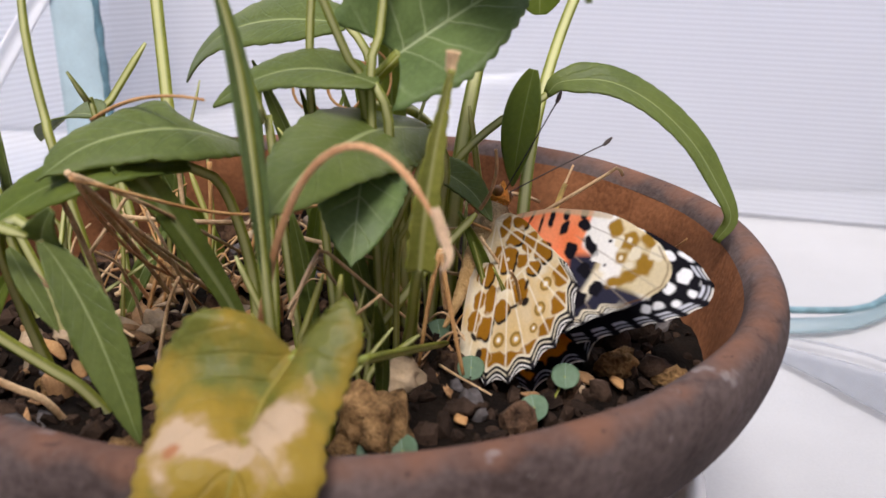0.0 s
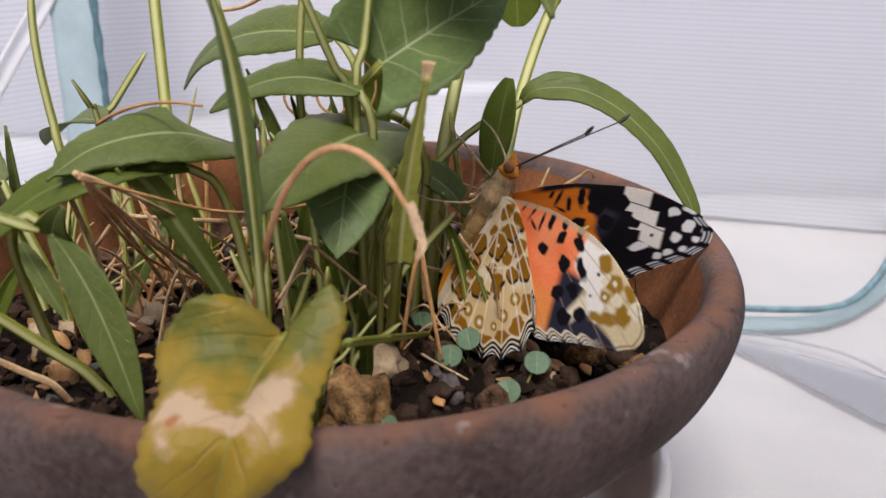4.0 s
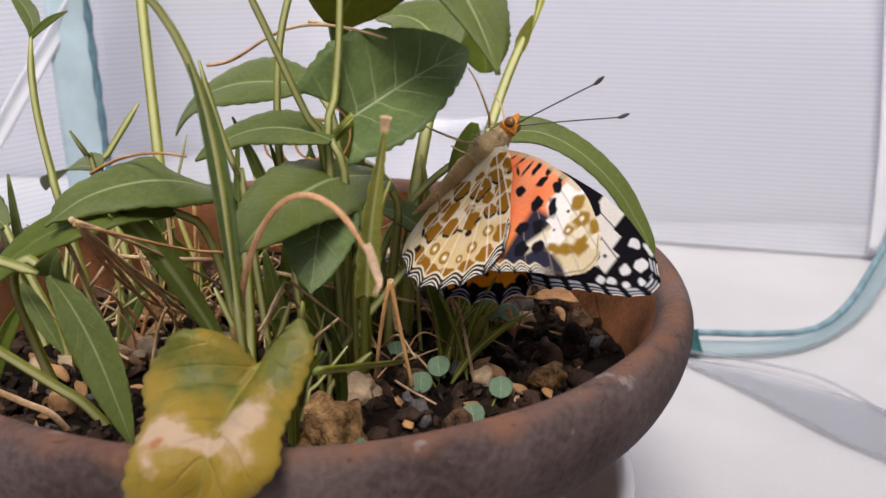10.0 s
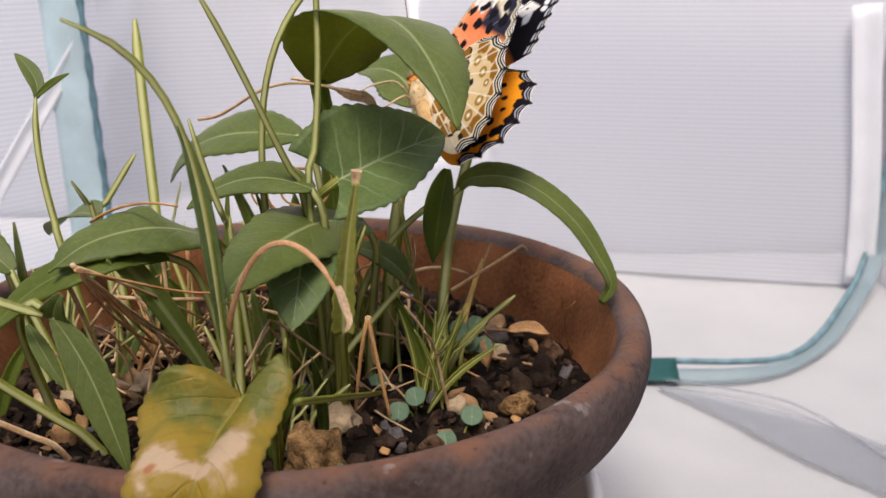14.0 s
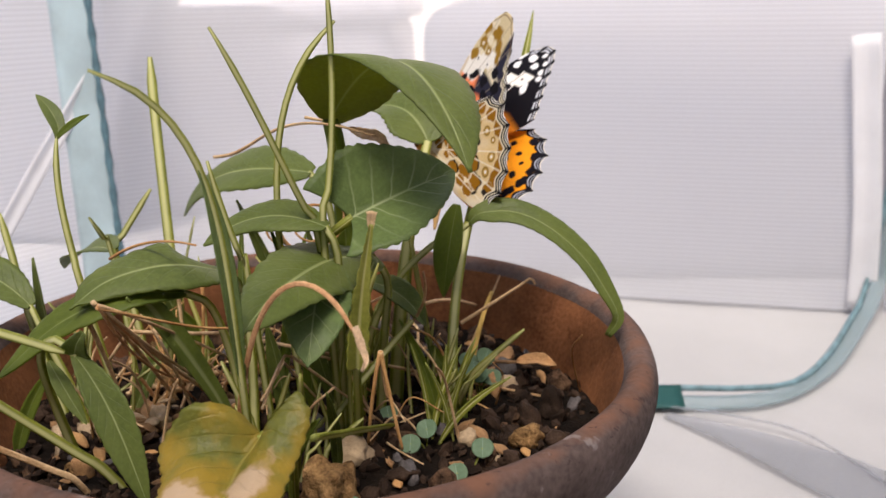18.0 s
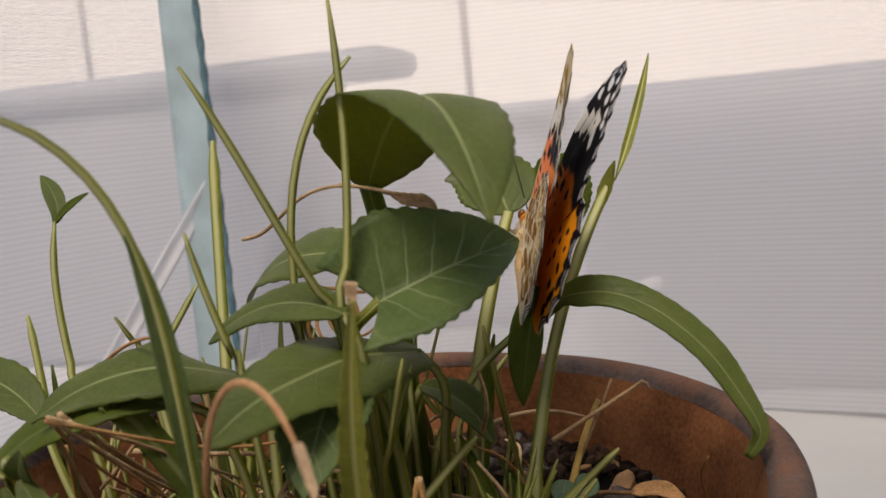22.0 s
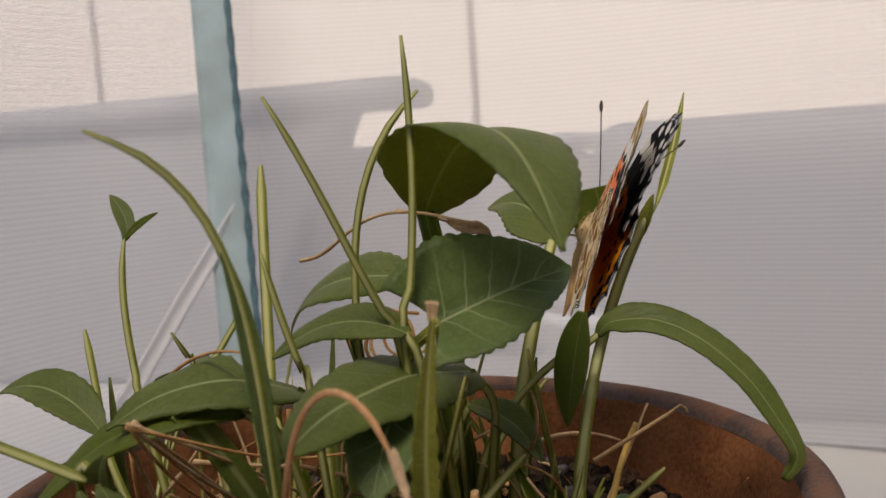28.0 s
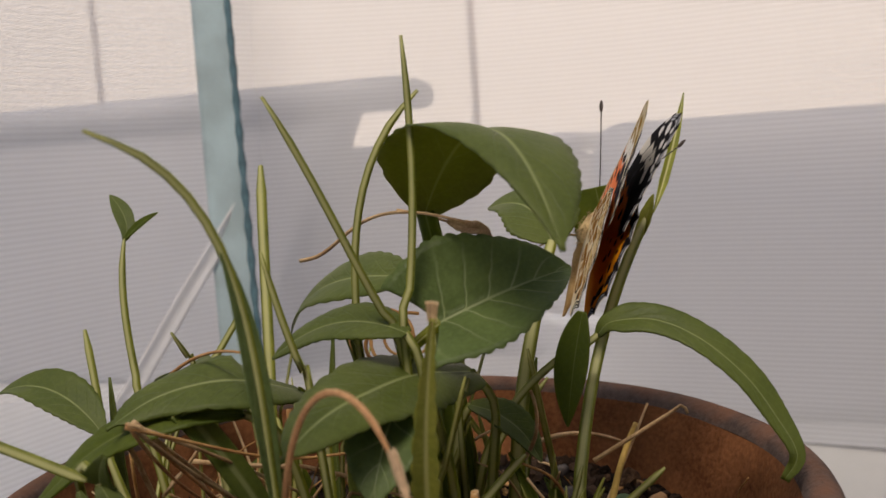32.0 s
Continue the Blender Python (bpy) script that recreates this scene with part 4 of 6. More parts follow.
def rib_leaf_bm(left_rib, mid_rib, right_rib, n=80, across=22, teeth=17, tooth=0.0004, belly=0.0016, thick=0.0003):
    """A heart-shaped blade hung between its two margins and its midrib; the basal lobes reach back past the petiole."""
    ls, ms, rs = smoothed(left_rib, n), smoothed(mid_rib, n), smoothed(right_rib, n)
    bm = bmesh.new()
    uvl = bm.loops.layers.uv.new("UVMap")
    top, bot = [], []
    for i in range(n):
        u = i / (n - 1)
        nor = (rs[i] - ls[i]).cross(ms[min(i + 1, n - 1)] - ms[max(i - 1, 0)]).normalized()
        nor = nor if nor.z > 0 else -nor
        ra, rb = [], []
        for k in range(across + 1):
            v = 2 * k / across - 1
            e, side = abs(v), (rs[i] if v > 0 else ls[i])
            p = ms[i].lerp(side, e) + nor * (belly * math.sin(math.pi * e) * min(1, (1 - u) * 4))
            p += nor * (0.0005 * noise.noise(p * 170) * (1 - u))
            if e > 0.99:
                p += (side - ms[i]).normalized() * (tooth * (abs(math.sin(math.pi * teeth * u)) - 0.5))
            if i == 0:
                p += (ms[1] - ms[0]).normalized() * (-tooth * 1.2 * abs(math.sin(5 * math.pi * e)) - 0.0012 * math.sin(math.pi * e) * (1 if v < 0 else -0.9))
            ra.append(bm.verts.new(p + nor * thick / 2))
            rb.append(bm.verts.new(p - nor * thick / 2))
        top.append(ra)
        bot.append(rb)
    for rows, flip in ((top, False), (bot, True)):
        for i in range(n - 1):
            for k in range(across):
                cell = [(i, k), (i, k + 1), (i + 1, k + 1), (i + 1, k)]
                f = bm.faces.new([rows[a][b] for a, b in (cell[::-1] if flip else cell)])
                for lp, (a, b) in zip(f.loops, cell[::-1] if flip else cell):
                    lp[uvl].uv = (a / (n - 1), b / across)
    for i in range(n - 1):
        for k in (0, across):
            bm.faces.new((top[i][k], top[i + 1][k], bot[i + 1][k], bot[i][k]))
    for k in range(across):
        bm.faces.new((top[0][k], bot[0][k], bot[0][k + 1], top[0][k + 1]))
    bmesh.ops.recalc_face_normals(bm, faces=bm.faces)
    return bm


YEL_LEFT = [(-0.0046, -0.055, 0.0719), (-0.0083, -0.056, 0.0661), (-0.0065, -0.061, 0.0638), (-0.0063, -0.0675, 0.062), (-0.006, -0.069, 0.0579), (-0.0003, -0.069, 0.0521)]
YEL_MID = [(0.0048, -0.053, 0.0666), (0.003, -0.058, 0.0648), (0.0028, -0.0635, 0.0638), (0.0023, -0.0675, 0.062), (0.0013, -0.0685, 0.0577), (-0.0003, -0.069, 0.0521)]
YEL_RIGHT = [(0.0101, -0.052, 0.0731), (0.0119, -0.054, 0.0702), (0.0108, -0.058, 0.0661), (0.01, -0.064, 0.0642), (0.0102, -0.068, 0.0622), (0.007, -0.0695, 0.0589), (-0.0003, -0.069, 0.0521)]
yellow_leaf = part("leaf", rib_leaf_bm(YEL_LEFT, YEL_MID, YEL_RIGHT), M_YELLOW, front, "yellowing heart-shaped leaf with dried white patches draped over the rim")
part("petiole", tube_bm(smoothed([(0.0047, -0.0536, 0.0663), (0.0055, -0.048, 0.0650), (0.006, -0.042, 0.059), soil_at(0.004, -0.034)], 18), lambda u: 0.0009, 8, 0.5, (0, -1, 0.3), 0.8), M_STEM, yellow_leaf)
stalk("stalk", front, [(0.0177, -0.0085, 0.0468), (0.013, -0.0305, 0.0563), (0.0109, -0.0480, 0.0640)], 0.0007, 0.0009, None, M_STEM)
CURL = [(0.0194, -0.0566, 0.082), (0.0137, -0.0518, 0.092), (0.0061, -0.0491, 0.0907), (0.0013, -0.0451, 0.0785), (-0.0024, -0.0381, 0.0618)]
stalk("withered_stalk", front, CURL, 0.00042, 0.00066, (-0.003, -0.034), M_CURL, label="dried tan stalk curling over with a shrivelled tip", n=40)
part("withered_tip", leaf_bm(smoothed([(0.0188, -0.0562, 0.0838), (0.0196, -0.0567, 0.0815), (0.0202, -0.0571, 0.0796), (0.0196, -0.0573, 0.0782)], 22), 0.0006, (0.4, -1, 0.1), lambda u: 0.6 + 0.4 * math.sin(3.0 * u + 0.2) - 0.4 * u, fold=0.6, teeth=4, tooth=0.12, wave=0.2, thick=0.0004), mat("shrivelled_cream_tip", (0.80, 0.56, 0.36), 0.7, vary=0.3, scale=300, fine=2400, bump=0.5, trans=0.2), front, "shrivelled dry tip")
leaf(front, [(0.0158, -0.0370, 0.0700), (0.0166, -0.0392, 0.0803), (0.0179, -0.0401, 0.0864), (0.0193, -0.0412, 0.0935)], 0.0042, (0.2, -1, 0.2), lambda u: (1 - 0.82 * u) * (0.75 + 0.25 * math.sin(u * 3)), M_STUB, "broken yellowed leaf stub with a ragged tip", petiole=[(0.0150, -0.033, 0.066), (0.0135, -0.024, 0.056), soil_at(0.011, -0.014)], pr=0.0008, fold=0.5, teeth=9, tooth=0.25, seed=31)
part("ragged_tip", leaf_bm(smoothed([(0.0192, -0.0411, 0.0928), (0.0193, -0.0413, 0.0942), (0.0195, -0.0416, 0.0954)], 8), 0.0007, (0.2, -1, 0.2), lambda u: 0.55 + 0.45 * u, fold=0.3, tooth=0.3, teeth=5), M_DRY, front, "dry ragged tip")
leaf(front, [(0.0113, 0.0022, 0.0716), (0.0161, 0.0002, 0.0708), (0.0204, -0.0023, 0.0686), (0.0235, -0.0048, 0.0650)], 0.0062, (0.2, -0.6, 1), lance, M_LEAF, "small dark green leaf", petiole=[(0.0095, 0.002, 0.068), (0.0085, 0.001, 0.060), soil_at(0.008, 0.000)], on=True, fold=0.3, seed=33)


# ---------------------------------------------------------------- loose dry stalks, seedlings and litter
stalk("stalk", left, [(-0.008, -0.0263, 0.0999), (-0.0059, -0.0257, 0.0886), (-0.0036, -0.0244, 0.0818)], 0.0006, 0.0009, (-0.001, -0.022), label="thin dark pointed stem")
stalk("stalk", left, [(-0.0520, -0.0400, 0.0625), (-0.0420, -0.0370, 0.0560), (-0.0320, -0.0340, 0.0490)], 0.0006, 0.0007, (-0.030, -0.032), M_DRY, label="dry tan stem")
stalk("stalk", left, [(-0.0278, -0.0400, 0.0735), (-0.0400, -0.0390, 0.0770), (-0.0520, -0.0380, 0.0800)], 0.0009, 0.0009)
leaf(left, [(-0.0330, -0.0350, 0.0700), (-0.0300, -0.0370, 0.0660), (-0.0265, -0.0385, 0.0610)], 0.0030, (0.3, -1, 0.6), lance, M_LEAF, "small green leaf behind a stem", fold=0.25, seed=41)
leaf(left, [(-0.0270, -0.0385, 0.0725), (-0.0260, -0.0400, 0.0750), (-0.0240, -0.0410, 0.0770)], 0.0050, (0.3, -1, 0.4), lambda u: 1 - 0.8 * u, M_LEAF, "green leaf lobe", fold=0.1, seed=42)
leaf(left, [(-0.0500, -0.0063, 0.0690), (-0.0580, -0.0030, 0.0755), (-0.0660, -0.0020, 0.0775), (-0.0740, -0.0010, 0.0740)], 0.0095, (0, -0.5, 1), lance, M_LEAF, "green leaf leaning out over the rim", petiole=[(-0.047, -0.008, 0.063), (-0.043, -0.009, 0.054), soil_at(-0.040, -0.009)], fold=0.2, seed=43)
leaf(centre, [(0.0290, 0.0340, 0.1030), (0.0300, 0.0345, 0.0970), (0.0303, 0.0335, 0.0900)], 0.0105, (-0.1, -1, 0.25), lambda u: max(0.05, math.sin(math.pi * (0.12 + 0.86 * u)) ** 0.6), M_LEAF3, "rounded hanging leaf lit from behind", fold=0.05, seed=44)


def fibre(parent, pts, r, material, label="", name="dry_fibre"):
    return part(name, tube_bm(smoothed(pts, 20), lambda u: r * (1 - 0.35 * u), 6, 0.0), material, parent, label)


dry = tagged(new("dry_plant"), "withered tan viola stalks tangled between the green stems", "dry plant")
fibre(dry, bez([(-0.0164, 0.0043, 0.0951), (-0.0081, 0.0011, 0.0955), (-0.0042, -0.0035, 0.1031), (0.003, -0.0085, 0.1051), (0.0163, -0.0131, 0.1016)]), 0.00032, M_DRY, "thin dry tendril looping over the stems")
fibre(dry, bez([(-0.0299, -0.0157, 0.081), (-0.0232, -0.0181, 0.0854), (-0.0165, -0.0224, 0.0863), (-0.0104, -0.028, 0.0868)]), 0.00028, M_RUST)
for x, y, r, k in ((0.0000, -0.004, 0.0050, 0), (0.0035, -0.001, 0.0042, 1.3), (0.0015, -0.006, 0.0036, 2.4), (0.002, 0.001, 0.006, 3.0)):
    fibre(dry, [(x + r * math.cos(k + a), y + 0.3 * r * math.sin(k + a * 1.3), 0.083 + r * 0.9 * math.sin(k + a) + 0.0002 * i) for i, a in enumerate([j * 0.62 for j in range(8)])], 0.00030, M_RUST)
fibre(dry, bez([(0.0294, 0.0078, 0.0610), (0.0363, 0.0101, 0.0649), (0.0433, 0.0124, 0.0689)]) + [Vector((0.0441, 0.0122, 0.0676))], 0.00042, M_DRY, "pale dry twig")
fibre(dry, bez([(0.031, 0.0074, 0.0500), (0.0327, 0.0129, 0.0593), (0.0354, 0.0184, 0.0640)]), 0.00070, mat("straw", (0.55, 0.36, 0.10), 0.7, vary=0.25, scale=300, bump=0.4), "flat straw-yellow stalk")
fibre(dry, bez([(0.0173, 0.0083, 0.062), (0.0236, 0.0205, 0.0637), (0.0317, 0.0306, 0.0569)]), 0.00050, M_DRY)
fibre(dry, bez([(0.0206, -0.0031, 0.0649), (0.0248, -0.0072, 0.0708), (0.0238, -0.0115, 0.0775)]), 0.00035, M_DRY)
fibre(dry, bez([(0.0170, -0.0200, 0.0660), (0.0156, -0.0215, 0.0602), (0.0143, -0.0199, 0.0490)]), 0.00042, M_RUST)
fibre(dry, bez([(0.0170, -0.0200, 0.0660), (0.0183, -0.0206, 0.0587), (0.0205, -0.0223, 0.0490)]), 0.00042, M_RUST)
fibre(dry, bez([(0.0170, -0.0200, 0.0660), (0.0172, -0.0190, 0.0620), (0.0178, -0.0188, 0.0570)]), 0.00055, M_DRY)
for dx, dz, k in ((0.0, 0.0, 0), (0.004, -0.002, 1), (-0.002, -0.006, 2), (0.010, 0.003, 3)):
    fibre(dry, bez([(-0.0230, -0.0372, 0.0800), (-0.0225 + dx * 0.6, -0.0250, 0.0690 + dz), (-0.0200 + dx, -0.0075 + 0.004 * k, 0.0510)]), 0.00030, M_CURL if k % 2 == 0 else M_DRY)
fibre(dry, [(-0.0234, -0.0372, 0.0795), (-0.0100, -0.0200, 0.0700), (0.0050, -0.0080, 0.0690)], 0.00030, M_RUST)

part("dead_leaf", leaf_bm(smoothed([(0.0097, 0.002, 0.1006), (0.0122, 0.002, 0.0996), (0.0154, 0.001, 0.0989), (0.0175, 0.0, 0.0963)], 24), 0.0012, (0.2, -1, 0.4), lance, fold=0.6, teeth=7, tooth=0.2, wave=0.25, thick=0.0003, seed=4), M_DRY, dry, "crumpled straw-coloured dead leaf")
fibre(dry, [(0.0017, 0.002, 0.1027), (0.0057, 0.002, 0.1019), (0.0097, 0.002, 0.1006)], 0.00030, M_DRY)


def to_soil(pts):
    """The stalk run on straight until it meets the soil."""
    p, step_on = pts[-1].copy(), pts[-1] - pts[-2]
    step_on.z = min(step_on.z, -0.0006)
    while p.z > soil_z(p.x, p.y) and len(pts) < 60:
        p = p + step_on
        if math.hypot(p.x, p.y) > 0.052:
            p.xy *= 0.97
        pts = pts + [p.copy()]
    return pts


fibre(dry, to_soil(bez([(-0.0271, -0.03, 0.078), (-0.0274, -0.018, 0.068), (-0.0261, -0.01, 0.0575)], 12)), 0.00048, M_DRY)
fibre(dry, to_soil(bez([(-0.0259, -0.03, 0.0769), (-0.0256, -0.018, 0.0665), (-0.0193, -0.008, 0.0545)], 12)), 0.00052, M_DRY)
fibre(dry, to_soil(bez([(-0.0284, -0.03, 0.0751), (-0.0276, -0.026, 0.0666), (-0.0269, -0.022, 0.0542)], 12)), 0.0004, M_DRY)
fibre(dry, to_soil(bez([(-0.0351, -0.02, 0.0702), (-0.035, -0.02, 0.0657), (-0.0359, -0.018, 0.0608)], 12)), 0.0003, M_RUST)
fibre(dry, to_soil(bez([(-0.0316, -0.01, 0.0657), (-0.0264, -0.006, 0.0636), (-0.0146, -0.004, 0.0631)], 12)), 0.00045, M_DRY)
fibre(dry, to_soil(bez([(-0.0304, -0.02, 0.0637), (-0.0287, -0.015, 0.0669), (-0.0273, -0.012, 0.07)], 12)), 0.0003, M_DRY)
fibre(dry, to_soil(bez([(-0.0252, 0.002, 0.0723), (-0.0248, 0.002, 0.0676), (-0.0248, 0.002, 0.062)], 12)), 0.0004, M_DRY)
fibre(dry, to_soil(bez([(-0.0207, 0.004, 0.0701), (-0.0208, 0.004, 0.0648), (-0.0213, 0.004, 0.0602)], 12)), 0.0004, M_RUST)
fibre(dry, to_soil(bez([(-0.0003, -0.033, 0.0613), (0.0008, -0.03, 0.0657), (0.0027, -0.027, 0.0685)], 12)), 0.0003, M_DRY)
fibre(dry, to_soil(bez([(-0.0004, -0.033, 0.0627), (0.0012, -0.03, 0.0652), (0.0021, -0.027, 0.0668)], 12)), 0.00025, M_DRY)
for x, y, turn in ((-0.033, 0.002, 60), (-0.027, 0.000, -65), (-0.034, -0.004, 20), (-0.022, 0.008, 80), (-0.014, 0.010, -40)):
    fibre(dry, [(x - 0.004 * math.cos(turn), y - 0.004 * math.sin(turn), soil_z(x, y) + 0.0012), (x, y, soil_z(x, y) + 0.0024), (x + 0.004 * math.cos(turn), y + 0.004 * math.sin(turn), soil_z(x, y) + 0.0012)], 0.0007, M_DRY, "short dry stalk end")
rnd = random.Random(21)
for i in range(60):
    side = i % 3
    cx, cy = ((-0.024, 0.004), (0.004, 0.006), (0.020, 0.002))[side]
    x, y = cx + rnd.gauss(0, 0.010), cy + rnd.gauss(0, 0.012)
    a, ln = rnd.uniform(0, 6.28), rnd.uniform(0.006, 0.016)
    up = rnd.choice((0.002, 0.004, 0.012, 0.018))
    p0 = Vector((x, y, soil_z(x, y) + 0.0005))
    p2 = p0 + Vector((math.cos(a) * ln, math.sin(a) * ln, up))
    if math.hypot(p2.x, p2.y) > 0.054:
        p2 = Vector((p2.x * 0.8, p2.y * 0.8, p2.z))
    pm = (p0 + p2) / 2 + Vector((rnd.uniform(-0.002, 0.002), rnd.uniform(-0.002, 0.002), rnd.uniform(0.001, 0.005)))
    fibre(dry, [p0, pm, p2], rnd.choice((0.00018, 0.00024, 0.00034)), rnd.choice((M_DRY, M_DRY, M_RUST)))

# close-standing green stems of each clump
for parent, cx, cy, n, sd, hi in ((centre, 0.006, 0.000, 26, 0.0085, 0.036), (right, 0.0255, -0.003, 12, 0.0030, 0.022), (left, -0.030, 0.018, 12, 0.009, 0.032), (front, 0.004, -0.028, 12, 0.005, 0.022), (left, -0.044, -0.004, 8, 0.006, 0.030), (centre, 0.012, 0.016, 10, 0.006, 0.034)):
    for i in range(n):
        x, y = cx + rnd.gauss(0, sd), cy + rnd.gauss(0, sd * 0.8)
        h = hi * rnd.uniform(0.45, 1.1)
        tip = (x + rnd.gauss(0, 0.006), y + rnd.gauss(0, 0.004), soil_z(x, y) + h)
        mid = (x + (tip[0] - x) * 0.3 + rnd.gauss(0, 0.001), y + (tip[1] - y) * 0.3, soil_z(x, y) + h * 0.5)
        r = rnd.uniform(0.0004, 0.0009)
        if rnd.random() < 0.3:
            leaf(parent, [(x, y, soil_z(x, y) - 0.001), mid, tip], rnd.uniform(0.0016, 0.0034), (rnd.uniform(-0.5, 0.5), -1, 0.2), strappy, rnd.choice((M_LEAF, M_LEAF3)), fold=0.5, tooth=0, n=14, across=6, seed=i)
        else:
            stalk("stalk", parent, [tip, mid], r * 0.7, r, (x, y), rnd.choice((M_STEM, M_STEM, M_STUB, M_STUB)), n=12, sides=7)
for i in range(9):
    x, y = 0.0265 + rnd.gauss(0, 0.0030), -0.0085 + rnd.gauss(0, 0.0022)
    lean = rnd.gauss(0, 0.0065)
    h = rnd.uniform(0.009, 0.019)
    leaf(right, [(x, y, soil_z(x, y) - 0.001), (x + lean * 0.25, y + 0.001, soil_z(x, y) + h * 0.55), (x + lean, y + rnd.uniform(-0.002, 0.006), soil_z(x, y) + h)], rnd.uniform(0.0008, 0.0014), (rnd.uniform(-0.6, 0.6), -1, 0.2), strappy, M_STEM, fold=0.4, tooth=0, n=14, across=6, seed=i)
stalk("stalk", right, [(0.0212, -0.0053, 0.0663), (0.0139, -0.0103, 0.0592), (0.0067, -0.0152, 0.0500)], 0.0008, 0.0009, None, M_STEM)


def seedling(x, y, h, leaves, r=0.0019):
    """A clover-like seedling with round leaves on short stalks."""
    ob = tagged(new("seedling"), "tiny seedling with round blue-green leaves on the soil", "seedling", group="seedlings")
    z = soil_z(x, y)
    for k, (dx, dy, dz) in enumerate(leaves):
        c = Vector((x + dx, y + dy, z + h + dz))
        part("stalk", tube_bm(smoothed([c, (x + dx * 0.4, y + dy * 0.4, z + h * 0.5), (x, y, z - 0.001)], 8), lambda u: 0.00018, 6), M_STEM, ob)
        pts = [c + Vector((0.2 * (k - 1), 0.8, 0.6)).normalized() * r * v for v in (-1, -0.5, 0, 0.5, 1)]
        part("leaf", leaf_bm(smoothed(pts, 14), r, (0.15 * (k - 1), -0.6, 0.8), lambda u: max(0.05, math.sqrt(max(0, 1 - (2 * u - 1) ** 2))), fold=0.12, teeth=0, tooth=0, thick=0.0002, across=8, wave=0.03, seed=k), M_SPROUT, ob)
    return ob


for x, y, h, lv in ((0.0240, -0.0140, 0.0040, ((0.0, 0, 0), (-0.0026, -0.004, -0.001))), (0.0320, -0.0240, 0.0030, ((-0.002, -0.003, -0.001), (0.0022, 0.002, 0.0012))), (0.0330, 0.0040, 0.0040, ((0, 0, 0), (0.0025, 0.001, -0.001), (-0.0022, 0.002, 0.002), (0.0012, 0.003, 0.0025))),
                    (0.0290, 0.0010, 0.0060, ((0, 0, 0), (0.0030, 0.002, 0.0005), (-0.0025, 0.003, 0.001))), (0.0140, -0.0385, 0.0010, ((0, 0, 0), (-0.0035, -0.001, 0))), (0.0160, -0.0050, 0.0015, ((0, 0, 0),)), (0.0070, 0.0040, 0.0022, ((0, 0, 0), (0.002, 0.001, 0.001))), (-0.0170, -0.0300, 0.0015, ((0, 0, 0),))):
    seedling(x, y, h, lv)


def husk(x, y, ln, wd, turn, tilt=10, material=None, lift=0.0006, label="dry tan seed husk on the soil"):
    ob = part("dry_husk", leaf_bm(smoothed([(0, 0, 0), (0, ln * 0.5, ln * 0.14), (0, ln, 0)], 12), wd / 2, (0, 0, 1), lance, fold=-0.5, teeth=0, tooth=0, thick=0.0003, across=8, wave=0.12, seed=int(turn)), material or M_CHIP)
    tagged(ob, label, "husk", group="dry husks")
    ob.matrix_basis = pose(x, y, soil_z(x, y) + lift, tilt, 0, turn)
    return ob


for a in (20, 95, 150, 215, 290):
    husk(-0.0285, -0.0100, 0.0062, 0.0032, a, 14, M_PALE if a in (95, 215) else M_CHIP, 0.0018, "split dry seed capsule lobe")
for i in range(34):
    x, y = -0.025 + rnd.gauss(0, 0.009), -0.006 + rnd.gauss(0, 0.010)
    if math.hypot(x, y) < 0.05:
        husk(x, y, rnd.uniform(0.0030, 0.0065), rnd.uniform(0.0014, 0.0028), rnd.uniform(0, 360), rnd.uniform(-10, 25), rnd.choice((M_CHIP, M_DRY, M_PALE, M_RUST)), 0.0014, "dry straw-coloured leaf scrap among the stems")
for i in range(16):
    x, y, s = -0.026 + rnd.gauss(0, 0.010), -0.008 + rnd.gauss(0, 0.010), rnd.uniform(0.0013, 0.0026)
    if math.hypot(x, y) < 0.05:
        ob = tagged(part("pebble", pebble_bm(s, i + 300, (1.1, rnd.uniform(0.7, 1), 0.8), 2, 0.26), rnd.choice((M_STONE, M_STONE, M_PALE))), "small tan pebble among the stems", "pebble", group="pebbles on the soil")
        ob.matrix_basis = pose(x, y, soil_z(x, y) + s * 0.5)
for i in range(26):
    x, y = -0.024 + rnd.gauss(0, 0.010), 0.000 + rnd.gauss(0, 0.012)
    a, ln = rnd.uniform(0, 6.28), rnd.uniform(0.008, 0.018)
    if math.hypot(x, y) < 0.044:
        p0 = Vector((x, y, soil_z(x, y) + 0.001))
        p2 = p0 + Vector((math.cos(a) * ln * 0.6, math.sin(a) * ln * 0.5, rnd.uniform(0.002, 0.016)))
        fibre(dry, [p0, (p0 + p2) / 2 + Vector((rnd.gauss(0, 0.001), 0, rnd.uniform(0.001, 0.004))), p2], rnd.uniform(0.00020, 0.00042), rnd.choice((M_DRY, M_DRY, M_RUST, M_CURL)))
husk(0.0395, -0.0190, 0.0060, 0.0024, 60, 5)
husk(0.0350, -0.0140, 0.0065, 0.0026, 35, 5)
husk(0.0290, -0.0100, 0.0060, 0.0024, -35, 8)
husk(0.0030, 0.0240, 0.0050, 0.0030, 75, 8)
for i in range(44):
    a, r = rnd.uniform(0, 6.283), 0.051 * math.sqrt(rnd.random())
    husk(r * math.cos(a), r * math.sin(a), rnd.uniform(0.002, 0.0052), rnd.uniform(0.0012, 0.0026), rnd.uniform(0, 360), rnd.uniform(-8, 14), rnd.choice((M_CHIP, M_CHIP, M_GRIT, M_RUST)), 0.0008, "dry brown leaf scrap on the soil")
dry_leaf = tagged(new("dry_leaf"), "curled tan dead leaf on the soil by the pot wall", "leaf")
